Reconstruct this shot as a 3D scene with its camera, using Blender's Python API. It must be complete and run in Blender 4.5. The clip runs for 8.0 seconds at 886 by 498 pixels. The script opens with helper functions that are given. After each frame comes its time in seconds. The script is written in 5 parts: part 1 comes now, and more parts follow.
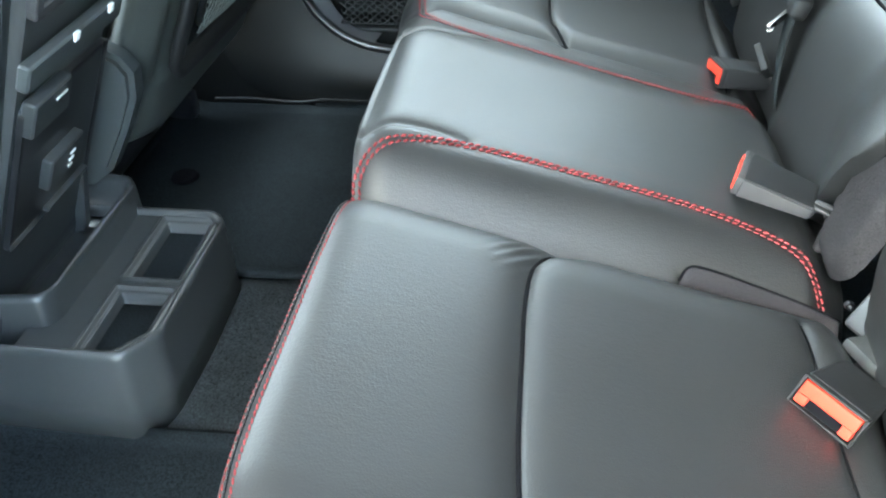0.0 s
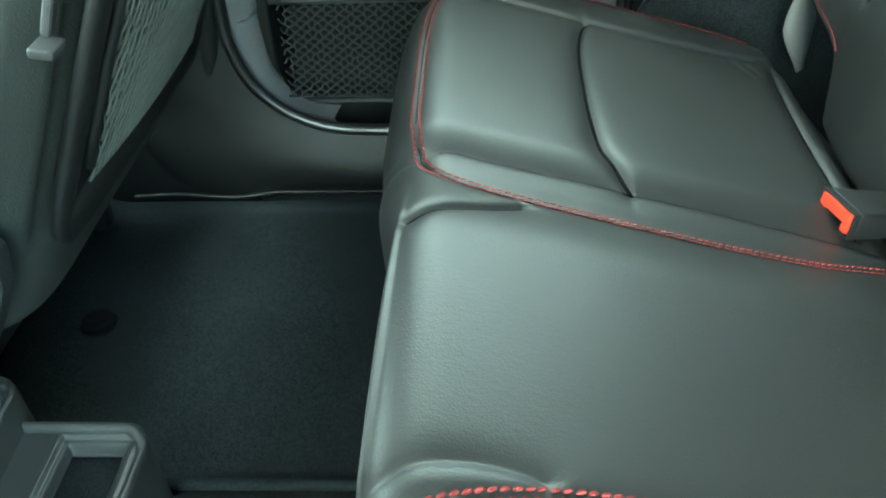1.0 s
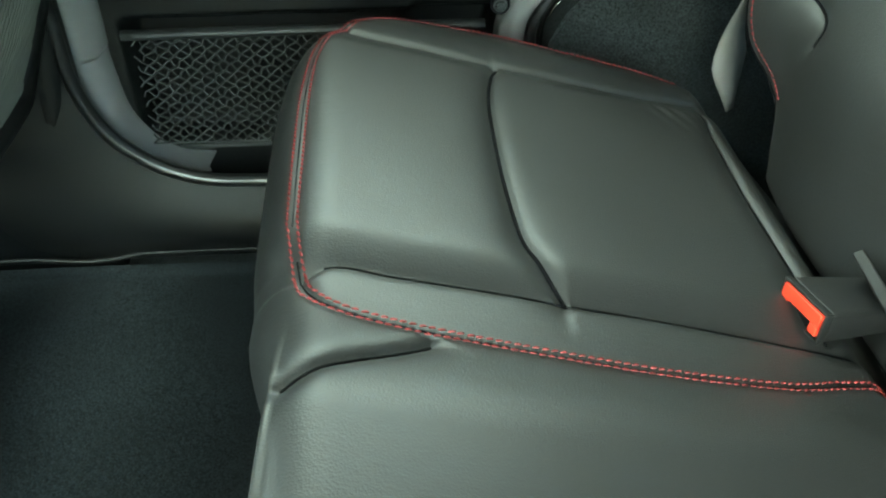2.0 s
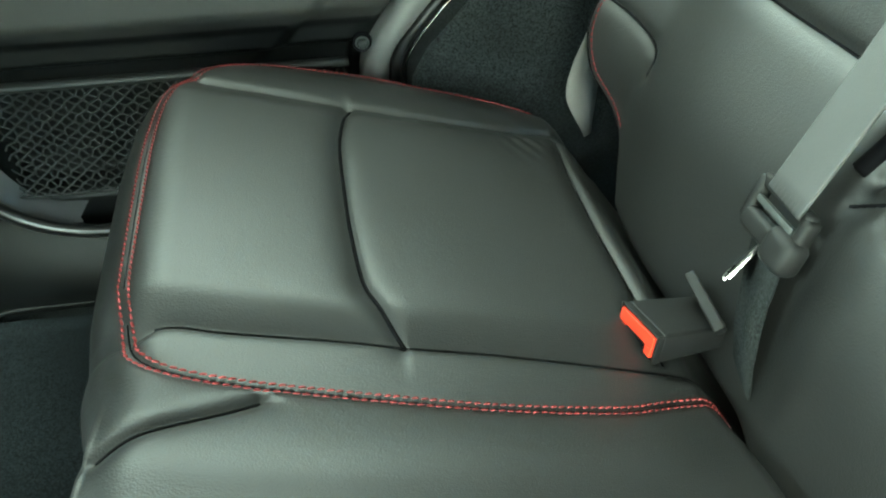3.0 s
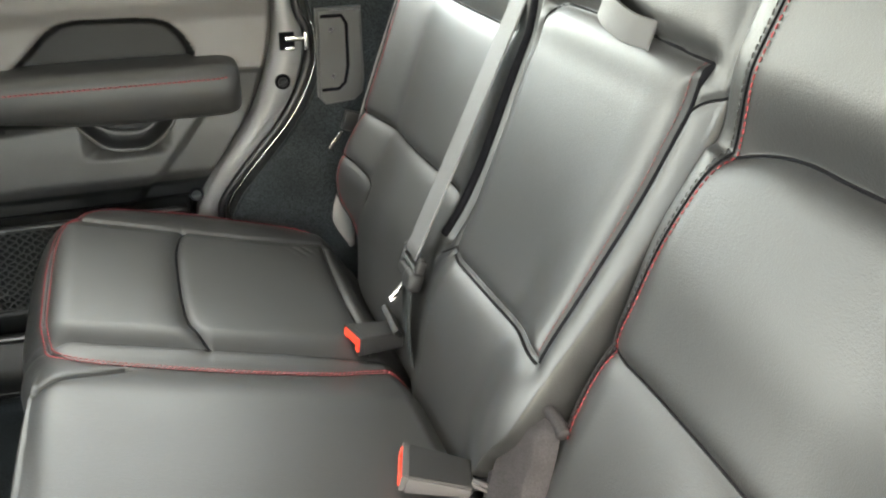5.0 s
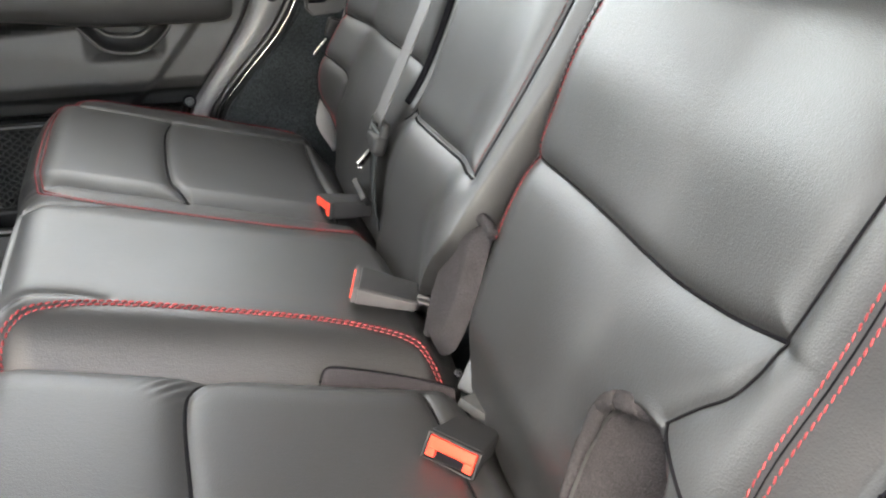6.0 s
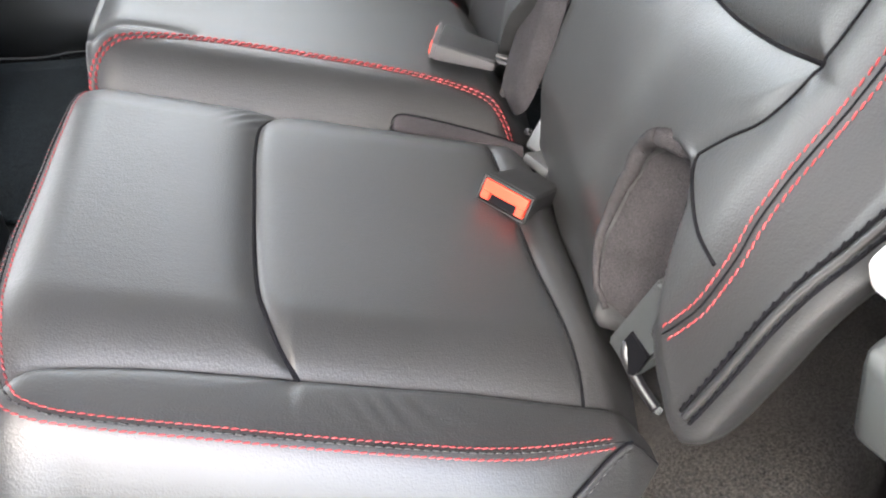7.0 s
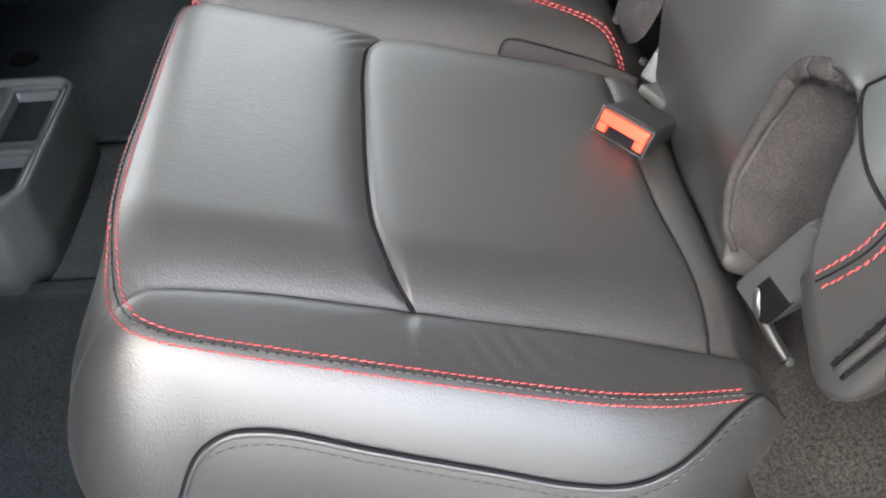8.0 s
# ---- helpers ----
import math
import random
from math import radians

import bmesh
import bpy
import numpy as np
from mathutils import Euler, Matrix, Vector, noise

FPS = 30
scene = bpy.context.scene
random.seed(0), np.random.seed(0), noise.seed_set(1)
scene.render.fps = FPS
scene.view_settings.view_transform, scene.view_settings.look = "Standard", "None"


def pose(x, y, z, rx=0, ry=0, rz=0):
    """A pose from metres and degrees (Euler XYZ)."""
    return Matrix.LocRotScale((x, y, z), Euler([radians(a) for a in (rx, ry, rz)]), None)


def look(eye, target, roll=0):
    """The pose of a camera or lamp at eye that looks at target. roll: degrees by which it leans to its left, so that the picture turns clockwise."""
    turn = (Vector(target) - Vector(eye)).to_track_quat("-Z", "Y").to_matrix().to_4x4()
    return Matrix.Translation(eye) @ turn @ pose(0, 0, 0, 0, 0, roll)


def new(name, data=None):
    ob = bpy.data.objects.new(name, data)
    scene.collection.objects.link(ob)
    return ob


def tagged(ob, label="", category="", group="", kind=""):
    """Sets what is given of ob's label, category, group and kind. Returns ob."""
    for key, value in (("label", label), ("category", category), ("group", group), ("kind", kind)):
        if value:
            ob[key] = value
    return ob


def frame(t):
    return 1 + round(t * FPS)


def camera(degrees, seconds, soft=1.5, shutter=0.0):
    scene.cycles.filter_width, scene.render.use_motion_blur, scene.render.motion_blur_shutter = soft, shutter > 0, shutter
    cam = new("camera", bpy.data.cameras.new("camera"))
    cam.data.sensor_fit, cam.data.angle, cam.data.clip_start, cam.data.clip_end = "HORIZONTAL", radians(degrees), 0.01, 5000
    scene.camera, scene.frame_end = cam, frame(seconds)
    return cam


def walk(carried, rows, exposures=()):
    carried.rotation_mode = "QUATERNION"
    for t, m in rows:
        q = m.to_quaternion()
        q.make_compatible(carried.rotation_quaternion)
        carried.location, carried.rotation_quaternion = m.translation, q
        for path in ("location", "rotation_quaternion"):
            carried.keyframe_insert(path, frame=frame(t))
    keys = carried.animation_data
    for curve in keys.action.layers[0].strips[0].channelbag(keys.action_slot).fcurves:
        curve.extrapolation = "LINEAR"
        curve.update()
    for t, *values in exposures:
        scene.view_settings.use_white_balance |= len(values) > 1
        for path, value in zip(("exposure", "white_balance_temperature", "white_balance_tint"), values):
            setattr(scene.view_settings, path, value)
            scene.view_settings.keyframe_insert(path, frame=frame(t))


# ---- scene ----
cam = camera(54.3, 8.0, soft=2.2)
PATH = [
    (0, (0.036, 0.02, 0.758), (-0.179, 1.626, -0.415), -1.5),
    (0.5, (-0.02, 0.2, 0.748), (-0.191, 1.801, -0.438), -1.5),
    (1, (-0.057, 0.404, 0.748), (-0.161, 1.988, -0.469), -2.6),
    (1.5, (-0.073, 0.544, 0.732), (-0.015, 2.101, -0.521), -0.6),
    (2.8, (0.006, 0.585, 0.742), (0.202, 2.166, -0.466), -0.9),
    (3, (0.012, 0.571, 0.753), (0.29, 2.142, -0.454), -0.3),
    (3.5, (0.04, 0.507, 0.809), (0.512, 2.037, -0.389), 1.2),
    (4, (0.031, 0.404, 0.879), (0.6, 1.93, -0.281), 1.4),
    (4.2, (0.028, 0.35, 0.898), (0.595, 1.953, -0.155), 1.0),
    (5.3, (0.038, 0.001, 0.912), (0.633, 1.697, 0.035), 0.2),
    (5.5, (0.036, -0.039, 0.885), (0.627, 1.661, 0.014), 0.5),
    (6, (0.051, -0.082, 0.792), (0.611, 1.623, -0.089), 0.6),
    (6.5, (0.07, -0.121, 0.765), (0.413, 1.509, -0.343), -0.2),
    (7, (0.095, -0.137, 0.749), (0.323, 1.415, -0.492), -0.8),
    (7.5, (0.092, -0.132, 0.746), (0.273, 1.374, -0.559), -1.3),
    (8, (0.059, -0.112, 0.728), (0.133, 1.362, -0.622), -2.1),
]
walk(cam, [(t, look(eye, target, roll)) for t, eye, target, roll in PATH],
     exposures=[(0.0, 6.15, 5800, -7), (0.5, 6.2, 5650, -18), (1.0, 6.1, 5900, -30), (1.5, 6.1, 6400, -27), (3.0, 6.0, 6600, -29), (3.5, 6.12, 6600, -30), (4.0, 6.32, 7000, -23),
                (5.4, 5.98, 7200, 6), (6.0, 5.9, 6900, 7), (6.5, 6.05, 6600, 8), (7.5, 5.95, 6600, 8), (8.0, 5.9, 6650, 6)])

# ---- light ----
world = bpy.data.worlds.new("sky")
scene.world = world
world.use_nodes = True
wn, wl = world.node_tree.nodes, world.node_tree.links
sky = wn.new("ShaderNodeTexSky")
sky.sky_type, sky.sun_disc = "NISHITA", False
sky.sun_elevation, sky.sun_rotation = radians(46), radians(204)
sky.air_density, sky.dust_density, sky.ozone_density = 1.0, 2.5, 1.0
wl.new(sky.outputs[0], wn["Background"].inputs[0])
wn["Background"].inputs[1].default_value = 0.051
sun = new("sun", bpy.data.lights.new("sun", "SUN"))
sun.data.energy, sun.data.angle, sun.data.color = 0.022, radians(60), (1.0, 0.97, 0.94)
sun.matrix_world = look((-0.85, -2.1, 2.45), (0.0, 0.4, 0.3))


def window_light(name, eye, target, width, height, watts, colour):
    """The sky's light that comes in through one window of the car."""
    lamp = bpy.data.lights.new(name, "AREA")
    lamp.shape, lamp.size, lamp.size_y, lamp.energy, lamp.color = "RECTANGLE", width, height, watts, colour
    new(name, lamp).matrix_world = look(eye, target)


window_light("windscreen_light", (-1.45, 0.82, 0.97), (0.0, 0.82, 0.80), 1.35, 0.50, 1.2, (1.0, 0.98, 0.95))
window_light("far_window_light", (-0.04, 1.60, 0.92), (-0.04, 0.0, 0.80), 0.90, 0.30, 0.28, (1.0, 0.98, 0.95))
window_light("far_front_window_light", (-1.15, 1.60, 0.92), (-0.6, 0.0, 0.80), 0.90, 0.30, 0.5, (1.0, 0.98, 0.95))


# ---- materials ----
def material(name, colour, rough=0.5, metal=0.0, grain=0.0, grain_scale=900.0, grain_kind="noise", var=0.15, var_scale=9.0,
             coat=0.0, speck=0.0, speck_scale=1500.0, specular=0.5, rough_var=0.06, sheen=0.0):
    """A principled surface with slow colour drift, fine specks and a fine relief, at real size."""
    m = bpy.data.materials.new(name)
    m.use_nodes = True
    nt = m.node_tree
    b = nt.nodes["Principled BSDF"]
    tc = nt.nodes.new("ShaderNodeTexCoord")
    slow = nt.nodes.new("ShaderNodeTexNoise")
    slow.inputs["Scale"].default_value, slow.inputs["Detail"].default_value = var_scale, 5.0
    nt.links.new(tc.outputs["Object"], slow.inputs["Vector"])
    ramp = nt.nodes.new("ShaderNodeValToRGB")
    lo, hi = [tuple(min(1.0, c * k) for c in colour) + (1.0,) for k in (1 - var, 1 + var)]
    ramp.color_ramp.elements[0].position, ramp.color_ramp.elements[1].position = 0.3, 0.7
    ramp.color_ramp.elements[0].color, ramp.color_ramp.elements[1].color = lo, hi
    nt.links.new(slow.outputs["Fac"], ramp.inputs["Fac"])
    out = ramp.outputs["Color"]
    if speck:
        fine = nt.nodes.new("ShaderNodeTexNoise")
        fine.inputs["Scale"].default_value, fine.inputs["Detail"].default_value = speck_scale, 2.0
        nt.links.new(tc.outputs["Object"], fine.inputs["Vector"])
        fr = nt.nodes.new("ShaderNodeMapRange")
        fr.inputs["From Min"].default_value, fr.inputs["From Max"].default_value = 0.3, 0.7
        fr.inputs["To Min"].default_value, fr.inputs["To Max"].default_value = 1 - speck, 1 + speck
        nt.links.new(fine.outputs["Fac"], fr.inputs["Value"])
        mix = nt.nodes.new("ShaderNodeVectorMath")
        mix.operation = "SCALE"
        nt.links.new(out, mix.inputs[0])
        nt.links.new(fr.outputs["Result"], mix.inputs["Scale"])
        out = mix.outputs["Vector"]
    nt.links.new(out, b.inputs["Base Color"])
    rr = nt.nodes.new("ShaderNodeMapRange")
    rr.inputs["To Min"].default_value, rr.inputs["To Max"].default_value = max(0.02, rough - rough_var), min(1.0, rough + rough_var)
    nt.links.new(slow.outputs["Fac"], rr.inputs["Value"])
    nt.links.new(rr.outputs["Result"], b.inputs["Roughness"])
    b.inputs["Metallic"].default_value = metal
    b.inputs["Coat Weight"].default_value = coat
    b.inputs["Specular IOR Level"].default_value = specular
    if sheen:
        b.inputs["Sheen Weight"].default_value, b.inputs["Sheen Roughness"].default_value = sheen, 0.5
    if grain:
        if grain_kind == "leather":
            tex = nt.nodes.new("ShaderNodeTexVoronoi")
            tex.feature = "SMOOTH_F1"
            tex.inputs["Smoothness"].default_value = 0.5
            src = tex.outputs["Distance"]
        else:
            tex = nt.nodes.new("ShaderNodeTexNoise")
            tex.inputs["Detail"].default_value = 3.0
            src = tex.outputs["Fac"]
        tex.inputs["Scale"].default_value = grain_scale
        nt.links.new(tc.outputs["Object"], tex.inputs["Vector"])
        bump = nt.nodes.new("ShaderNodeBump")
        bump.inputs["Strength"].default_value, bump.inputs["Distance"].default_value = grain, 0.001
        nt.links.new(src, bump.inputs["Height"])
        last = bump
        if grain_kind == "leather":
            fold = nt.nodes.new("ShaderNodeTexNoise")
            fold.inputs["Scale"].default_value, fold.inputs["Detail"].default_value = 26.0, 3.0
            nt.links.new(tc.outputs["Object"], fold.inputs["Vector"])
            b2 = nt.nodes.new("ShaderNodeBump")
            b2.inputs["Strength"].default_value, b2.inputs["Distance"].default_value = 0.05, 0.004
            nt.links.new(fold.outputs["Fac"], b2.inputs["Height"])
            nt.links.new(bump.outputs["Normal"], b2.inputs["Normal"])
            # fine wrinkles drawn out along the seat
            stretch = nt.nodes.new("ShaderNodeMapping")
            stretch.inputs["Scale"].default_value = (0.28, 1.0, 1.0)
            nt.links.new(tc.outputs["Object"], stretch.inputs["Vector"])
            wrinkle = nt.nodes.new("ShaderNodeTexNoise")
            wrinkle.inputs["Scale"].default_value, wrinkle.inputs["Detail"].default_value = 330.0, 3.0
            nt.links.new(stretch.outputs["Vector"], wrinkle.inputs["Vector"])
            b3 = nt.nodes.new("ShaderNodeBump")
            b3.inputs["Strength"].default_value, b3.inputs["Distance"].default_value = grain, 0.0008
            nt.links.new(wrinkle.outputs["Fac"], b3.inputs["Height"])
            nt.links.new(b2.outputs["Normal"], b3.inputs["Normal"])
            last = b3
        nt.links.new(last.outputs["Normal"], b.inputs["Normal"])
    return m


LEATHER = material("black_leather", (0.0105, 0.0107, 0.011), 0.47, grain=0.17, grain_scale=800, grain_kind="leather", var=0.12, specular=0.60)
VINYL = material("black_vinyl", (0.016, 0.0165, 0.017), 0.48, grain=0.3, grain_scale=700, grain_kind="leather", var=0.1)
# near-black that paints shade in seams, slots and holes; also black small parts
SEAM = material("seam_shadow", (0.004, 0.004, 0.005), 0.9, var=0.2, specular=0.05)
THREAD = material("red_thread", (0.19, 0.030, 0.032), 0.7, grain=0.3, grain_scale=2500, var=0.15, var_scale=60, specular=0.15)
DULL_THREAD = material("dull_red_thread", (0.075, 0.018, 0.018), 0.65, grain=0.3, grain_scale=2500, var=0.2, var_scale=60)
BLACK_THREAD = material("black_thread", (0.012, 0.012, 0.012), 0.6)
PLASTIC = material("black_plastic", (0.032, 0.0336, 0.034), 0.36, grain=0.2, grain_scale=1500, var=0.15, specular=0.5)
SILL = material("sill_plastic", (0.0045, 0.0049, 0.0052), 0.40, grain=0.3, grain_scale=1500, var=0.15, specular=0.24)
GREY_PLASTIC = material("grey_plastic", (0.042, 0.046, 0.046), 0.45, grain=0.2, grain_scale=1500, var=0.1)
BUCKLE_GREY = material("grey_strap_plastic", (0.036, 0.034, 0.035), 0.62, grain=0.3, grain_scale=1800, var=0.1)
GLOSS = material("gloss_black_rubber", (0.012, 0.012, 0.013), 0.33, coat=0.15, var=0.1)
CARPET = material("black_carpet", (0.017, 0.0195, 0.0205), 0.95, grain=1.0, grain_scale=900, var=0.25, var_scale=14, speck=0.8, speck_scale=450, specular=0.15)
MAT_CARPET = material("floor_mat_carpet", (0.0088, 0.0110, 0.0124), 0.95, grain=1.0, grain_scale=1100, var=0.2, speck=0.8, speck_scale=500, specular=0.1)
TRIM_CARPET = material("grey_trim_carpet", (0.0125, 0.0116, 0.0108), 0.95, grain=1.0, grain_scale=900, var=0.25, var_scale=20, speck=0.75, speck_scale=560, specular=0.1)
FELT = material("charcoal_felt", (0.0225, 0.0210, 0.0222), 0.95, grain=1.0, grain_scale=600, var=0.2, var_scale=40, speck=0.5, speck_scale=800, specular=0.1)
CLOTH = material("dark_cloth", (0.020, 0.018, 0.020), 0.85, grain=0.6, grain_scale=1200, var=0.2, speck=0.3, specular=0.2)
WEB = material("belt_webbing", (0.062, 0.062, 0.063), 0.6, grain=0.5, grain_scale=1200, var=0.08)
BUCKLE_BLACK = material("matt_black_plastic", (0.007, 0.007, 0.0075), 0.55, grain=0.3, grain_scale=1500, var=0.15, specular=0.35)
ORANGE = material("orange_button", (0.62, 0.040, 0.020), 0.5, var=0.05, specular=0.25)
PALE_WEB = material("pale_webbing", (0.15, 0.145, 0.14), 0.7, grain=0.5, grain_scale=1200, var=0.08)
CHROME = material("bright_steel", (0.50, 0.50, 0.49), 0.2, metal=1.0, var=0.05)
DARK_STEEL = material("dark_steel", (0.05, 0.05, 0.055), 0.3, metal=0.8, var=0.1)
WHITE_PLASTIC = material("white_plastic", (0.75, 0.73, 0.70), 0.35, var=0.05)
PAINT = material("grey_body_paint", (0.14, 0.138, 0.138), 0.32, coat=0.4, var=0.05)
DOOR_SKIN = material("charcoal_door_plastic", (0.024, 0.0232, 0.0225), 0.52, grain=0.35, grain_scale=1300, var=0.12)
DOOR_LIGHT = material("grey_door_plastic", (0.036, 0.035, 0.034), 0.52, grain=0.35, grain_scale=1300, var=0.1)
# paler copy of the door plastic, with the light on the upper panel painted in
DOOR_LIT = material("lit_door_plastic", (0.12, 0.112, 0.107), 0.5, grain=0.35, grain_scale=1300, var=0.08)
SEAT_REAR = material("grey_black_vinyl", (0.032, 0.035, 0.032), 0.55, grain=0.3, grain_scale=700, grain_kind="leather", var=0.1)
NET = material("net_cord", (0.024, 0.0255, 0.026), 0.75, grain=0.4, grain_scale=2200, var=0.2)
NET_LIGHT = material("grey_net_cord", (0.075, 0.08, 0.072), 0.75, grain=0.4, grain_scale=2200, var=0.2)
HEADLINER = material("headliner", (0.40, 0.40, 0.405), 0.95, grain=0.6, grain_scale=900)
CONCRETE = material("concrete", (0.075, 0.058, 0.043), 0.85, grain=0.6, grain_scale=60, var=0.2, var_scale=2)
GLASS = bpy.data.materials.new("tinted_glass")
GLASS.use_nodes = True
gb = GLASS.node_tree.nodes["Principled BSDF"]
gb.inputs["Base Color"].default_value = (0.72, 0.76, 0.74, 1)
gb.inputs["Roughness"].default_value, gb.inputs["Transmission Weight"].default_value, gb.inputs["IOR"].default_value = 0.0, 1.0, 1.02
WHITE_MARK = material("white_print", (0.8, 0.8, 0.8), 0.5)


# ---- building helpers ----
def thing(name, label, category, group="", kind="", at=(0, 0, 0)):
    ob = new(name)
    ob.location = at
    return tagged(ob, label, category, group, kind)


def mesh_part(name, verts, faces, mat, parent=None, label="", smooth=True):
    """One mesh object from vertices and faces given in the world."""
    me = bpy.data.meshes.new(name)
    me.from_pydata([tuple(v) for v in verts], [], [tuple(f) for f in faces])
    bm = bmesh.new()
    bm.from_mesh(me)
    bmesh.ops.remove_doubles(bm, verts=bm.verts, dist=1e-5)
    bmesh.ops.recalc_face_normals(bm, faces=bm.faces)
    bm.to_mesh(me)
    bm.free()
    me.materials.append(mat)
    if smooth:
        me.polygons.foreach_set("use_smooth", [True] * len(me.polygons))
    ob = new(name, me)
    if parent:
        ob.parent = parent
        base = parent.location + (parent.parent.location if parent.parent else Vector())
        me.transform(Matrix.Translation(-base))
    return tagged(ob, label) if label else ob


def part(name, bm, mat, parent=None, label="", smooth=False, sharp=35):
    """A bmesh in world places as one mesh object under its thing."""
    me = bpy.data.meshes.new(name)
    bmesh.ops.recalc_face_normals(bm, faces=bm.faces)
    if smooth:
        for e in bm.edges:
            if len(e.link_faces) == 2 and e.calc_face_angle(0) > radians(sharp):
                e.smooth = False
        for f in bm.faces:
            f.smooth = True
    bm.to_mesh(me)
    bm.free()
    me.materials.append(mat)
    ob = new(name, me)
    if parent:
        ob.parent = parent
        base = parent.location + (parent.parent.location if parent.parent else Vector())
        me.transform(Matrix.Translation(-base))
    return tagged(ob, label) if label else ob


def box(bm, size, m=Matrix(), bevel=0.0, segs=2, taper=None):
    """Adds a bevelled box to bm; taper scales x and y of its top."""
    r = bmesh.ops.create_cube(bm, size=1.0)
    vs = r["verts"]
    for v in vs:
        k = taper if taper and v.co.z > 0 else (1, 1)
        v.co = Vector((v.co.x * size[0] * k[0], v.co.y * size[1] * k[1], v.co.z * size[2]))
    if bevel:
        es = list({e for v in vs for e in v.link_edges})
        r2 = bmesh.ops.bevel(bm, geom=es, offset=bevel, segments=segs, profile=0.6, affect="EDGES")
        vs = list({v for f in r2["faces"] for v in f.verts} | {v for v in vs if v.is_valid})
        seen, stack = set(vs), list(vs)
        while stack:
            for e in stack.pop().link_edges:
                for w in e.verts:
                    if w not in seen:
                        seen.add(w)
                        stack.append(w)
        vs = list(seen)
    for v in vs:
        v.co = m @ v.co
    return bm


def cyl(bm, r, depth, m=Matrix(), segs=20, r2=None):
    c = bmesh.ops.create_cone(bm, cap_ends=True, segments=segs, radius1=r, radius2=r if r2 is None else r2, depth=depth)
    for v in c["verts"]:
        v.co = m @ v.co
    return bm


def spline(pts, n):
    """n points of even spacing along a smooth curve through pts."""
    P = np.array(pts, float)
    Q = np.vstack([2 * P[0] - P[1], P, 2 * P[-1] - P[-2]])
    out = []
    for i in range(1, len(Q) - 2):
        for t in np.linspace(0, 1, 24, endpoint=False):
            a, b, c, d = Q[i - 1], Q[i], Q[i + 1], Q[i + 2]
            out.append(0.5 * (2 * b + (c - a) * t + (2 * a - 5 * b + 4 * c - d) * t * t + (3 * b - a - 3 * c + d) * t ** 3))
    out.append(P[-1])
    return even(np.array(out), n)


def even(L, n):
    s = np.r_[0, np.cumsum(np.linalg.norm(np.diff(L, axis=0), axis=1))]
    u = np.linspace(0, s[-1], n)
    return np.stack([np.interp(u, s, L[:, k]) for k in range(L.shape[1])], 1)


def distance(P, L):
    """Distance of the points P (n, 2) from the polyline L (m, 2)."""
    best = np.full(len(P), 1e9)
    for a, b in zip(L[:-1], L[1:]):
        ab = b - a
        t = np.clip(((P - a) @ ab) / max(1e-12, ab @ ab), 0, 1)
        best = np.minimum(best, np.linalg.norm(P - a - t[:, None] * ab, axis=1))
    return best


def inside_by(P, poly):
    """How deep the points P lie inside the outline poly; below zero outside."""
    L = np.array(list(poly) + [poly[0]], float)
    odd = np.zeros(len(P), bool)
    for (x0, y0), (x1, y1) in zip(L[:-1], L[1:]):
        cross = ((y0 > P[:, 1]) != (y1 > P[:, 1])) & (P[:, 0] < (x1 - x0) * (P[:, 1] - y0) / (y1 - y0 + 1e-12) + x0)
        odd ^= cross
    return np.where(odd, 1, -1) * distance(P, L)


def crease(P, curve, depth, before, after, axis):
    """Depth of a sewn crease along a curve, with a shoulder of its own width on either side (axis: 0 across p, 1 across q)."""
    L = spline(curve, 60)
    order = L[np.argsort(L[:, 1 - axis])]
    side = P[:, axis] - np.interp(P[:, 1 - axis], order[:, 1 - axis], order[:, axis])
    w = before + (after - before) * step(side, -0.004, 0.004)
    return depth * np.exp(-np.sqrt(distance(P, L) ** 2 + 1e-6) / w)


def deepest(*creases):
    return np.max(np.stack(creases), axis=0)


def step(x, a, b):
    t = np.clip((np.asarray(x, float) - a) / (b - a), 0, 1)
    return t * t * (3 - 2 * t)


def sweep(path, radius, mat, name, parent, label="", n=8, flat=1.0, up=(0, 0, 1), closed=False):
    """A tube along a path of 3D points; flat squeezes it along its up direction."""
    P = np.array(path, float)
    T = np.gradient(P, axis=0)
    T /= np.linalg.norm(T, axis=1)[:, None]
    U = np.array(up, float)
    S = np.cross(T, U)
    S /= np.maximum(1e-9, np.linalg.norm(S, axis=1))[:, None]
    N = np.cross(S, T)
    rad = np.broadcast_to(np.asarray(radius, float), (len(P),))
    vs, fs = [], []
    for i in range(len(P)):
        for k in range(n):
            a = 2 * math.pi * k / n
            vs.append(P[i] + rad[i] * (math.cos(a) * S[i] + flat * math.sin(a) * N[i]))
    for i in range(len(P) - 1):
        for k in range(n):
            fs.append((i * n + k, i * n + (k + 1) % n, (i + 1) * n + (k + 1) % n, (i + 1) * n + k))
    fs.append(tuple(range(n - 1, -1, -1)))
    fs.append(tuple((len(P) - 1) * n + k for k in range(n)))
    return mesh_part(name, vs, fs, mat, parent, label)


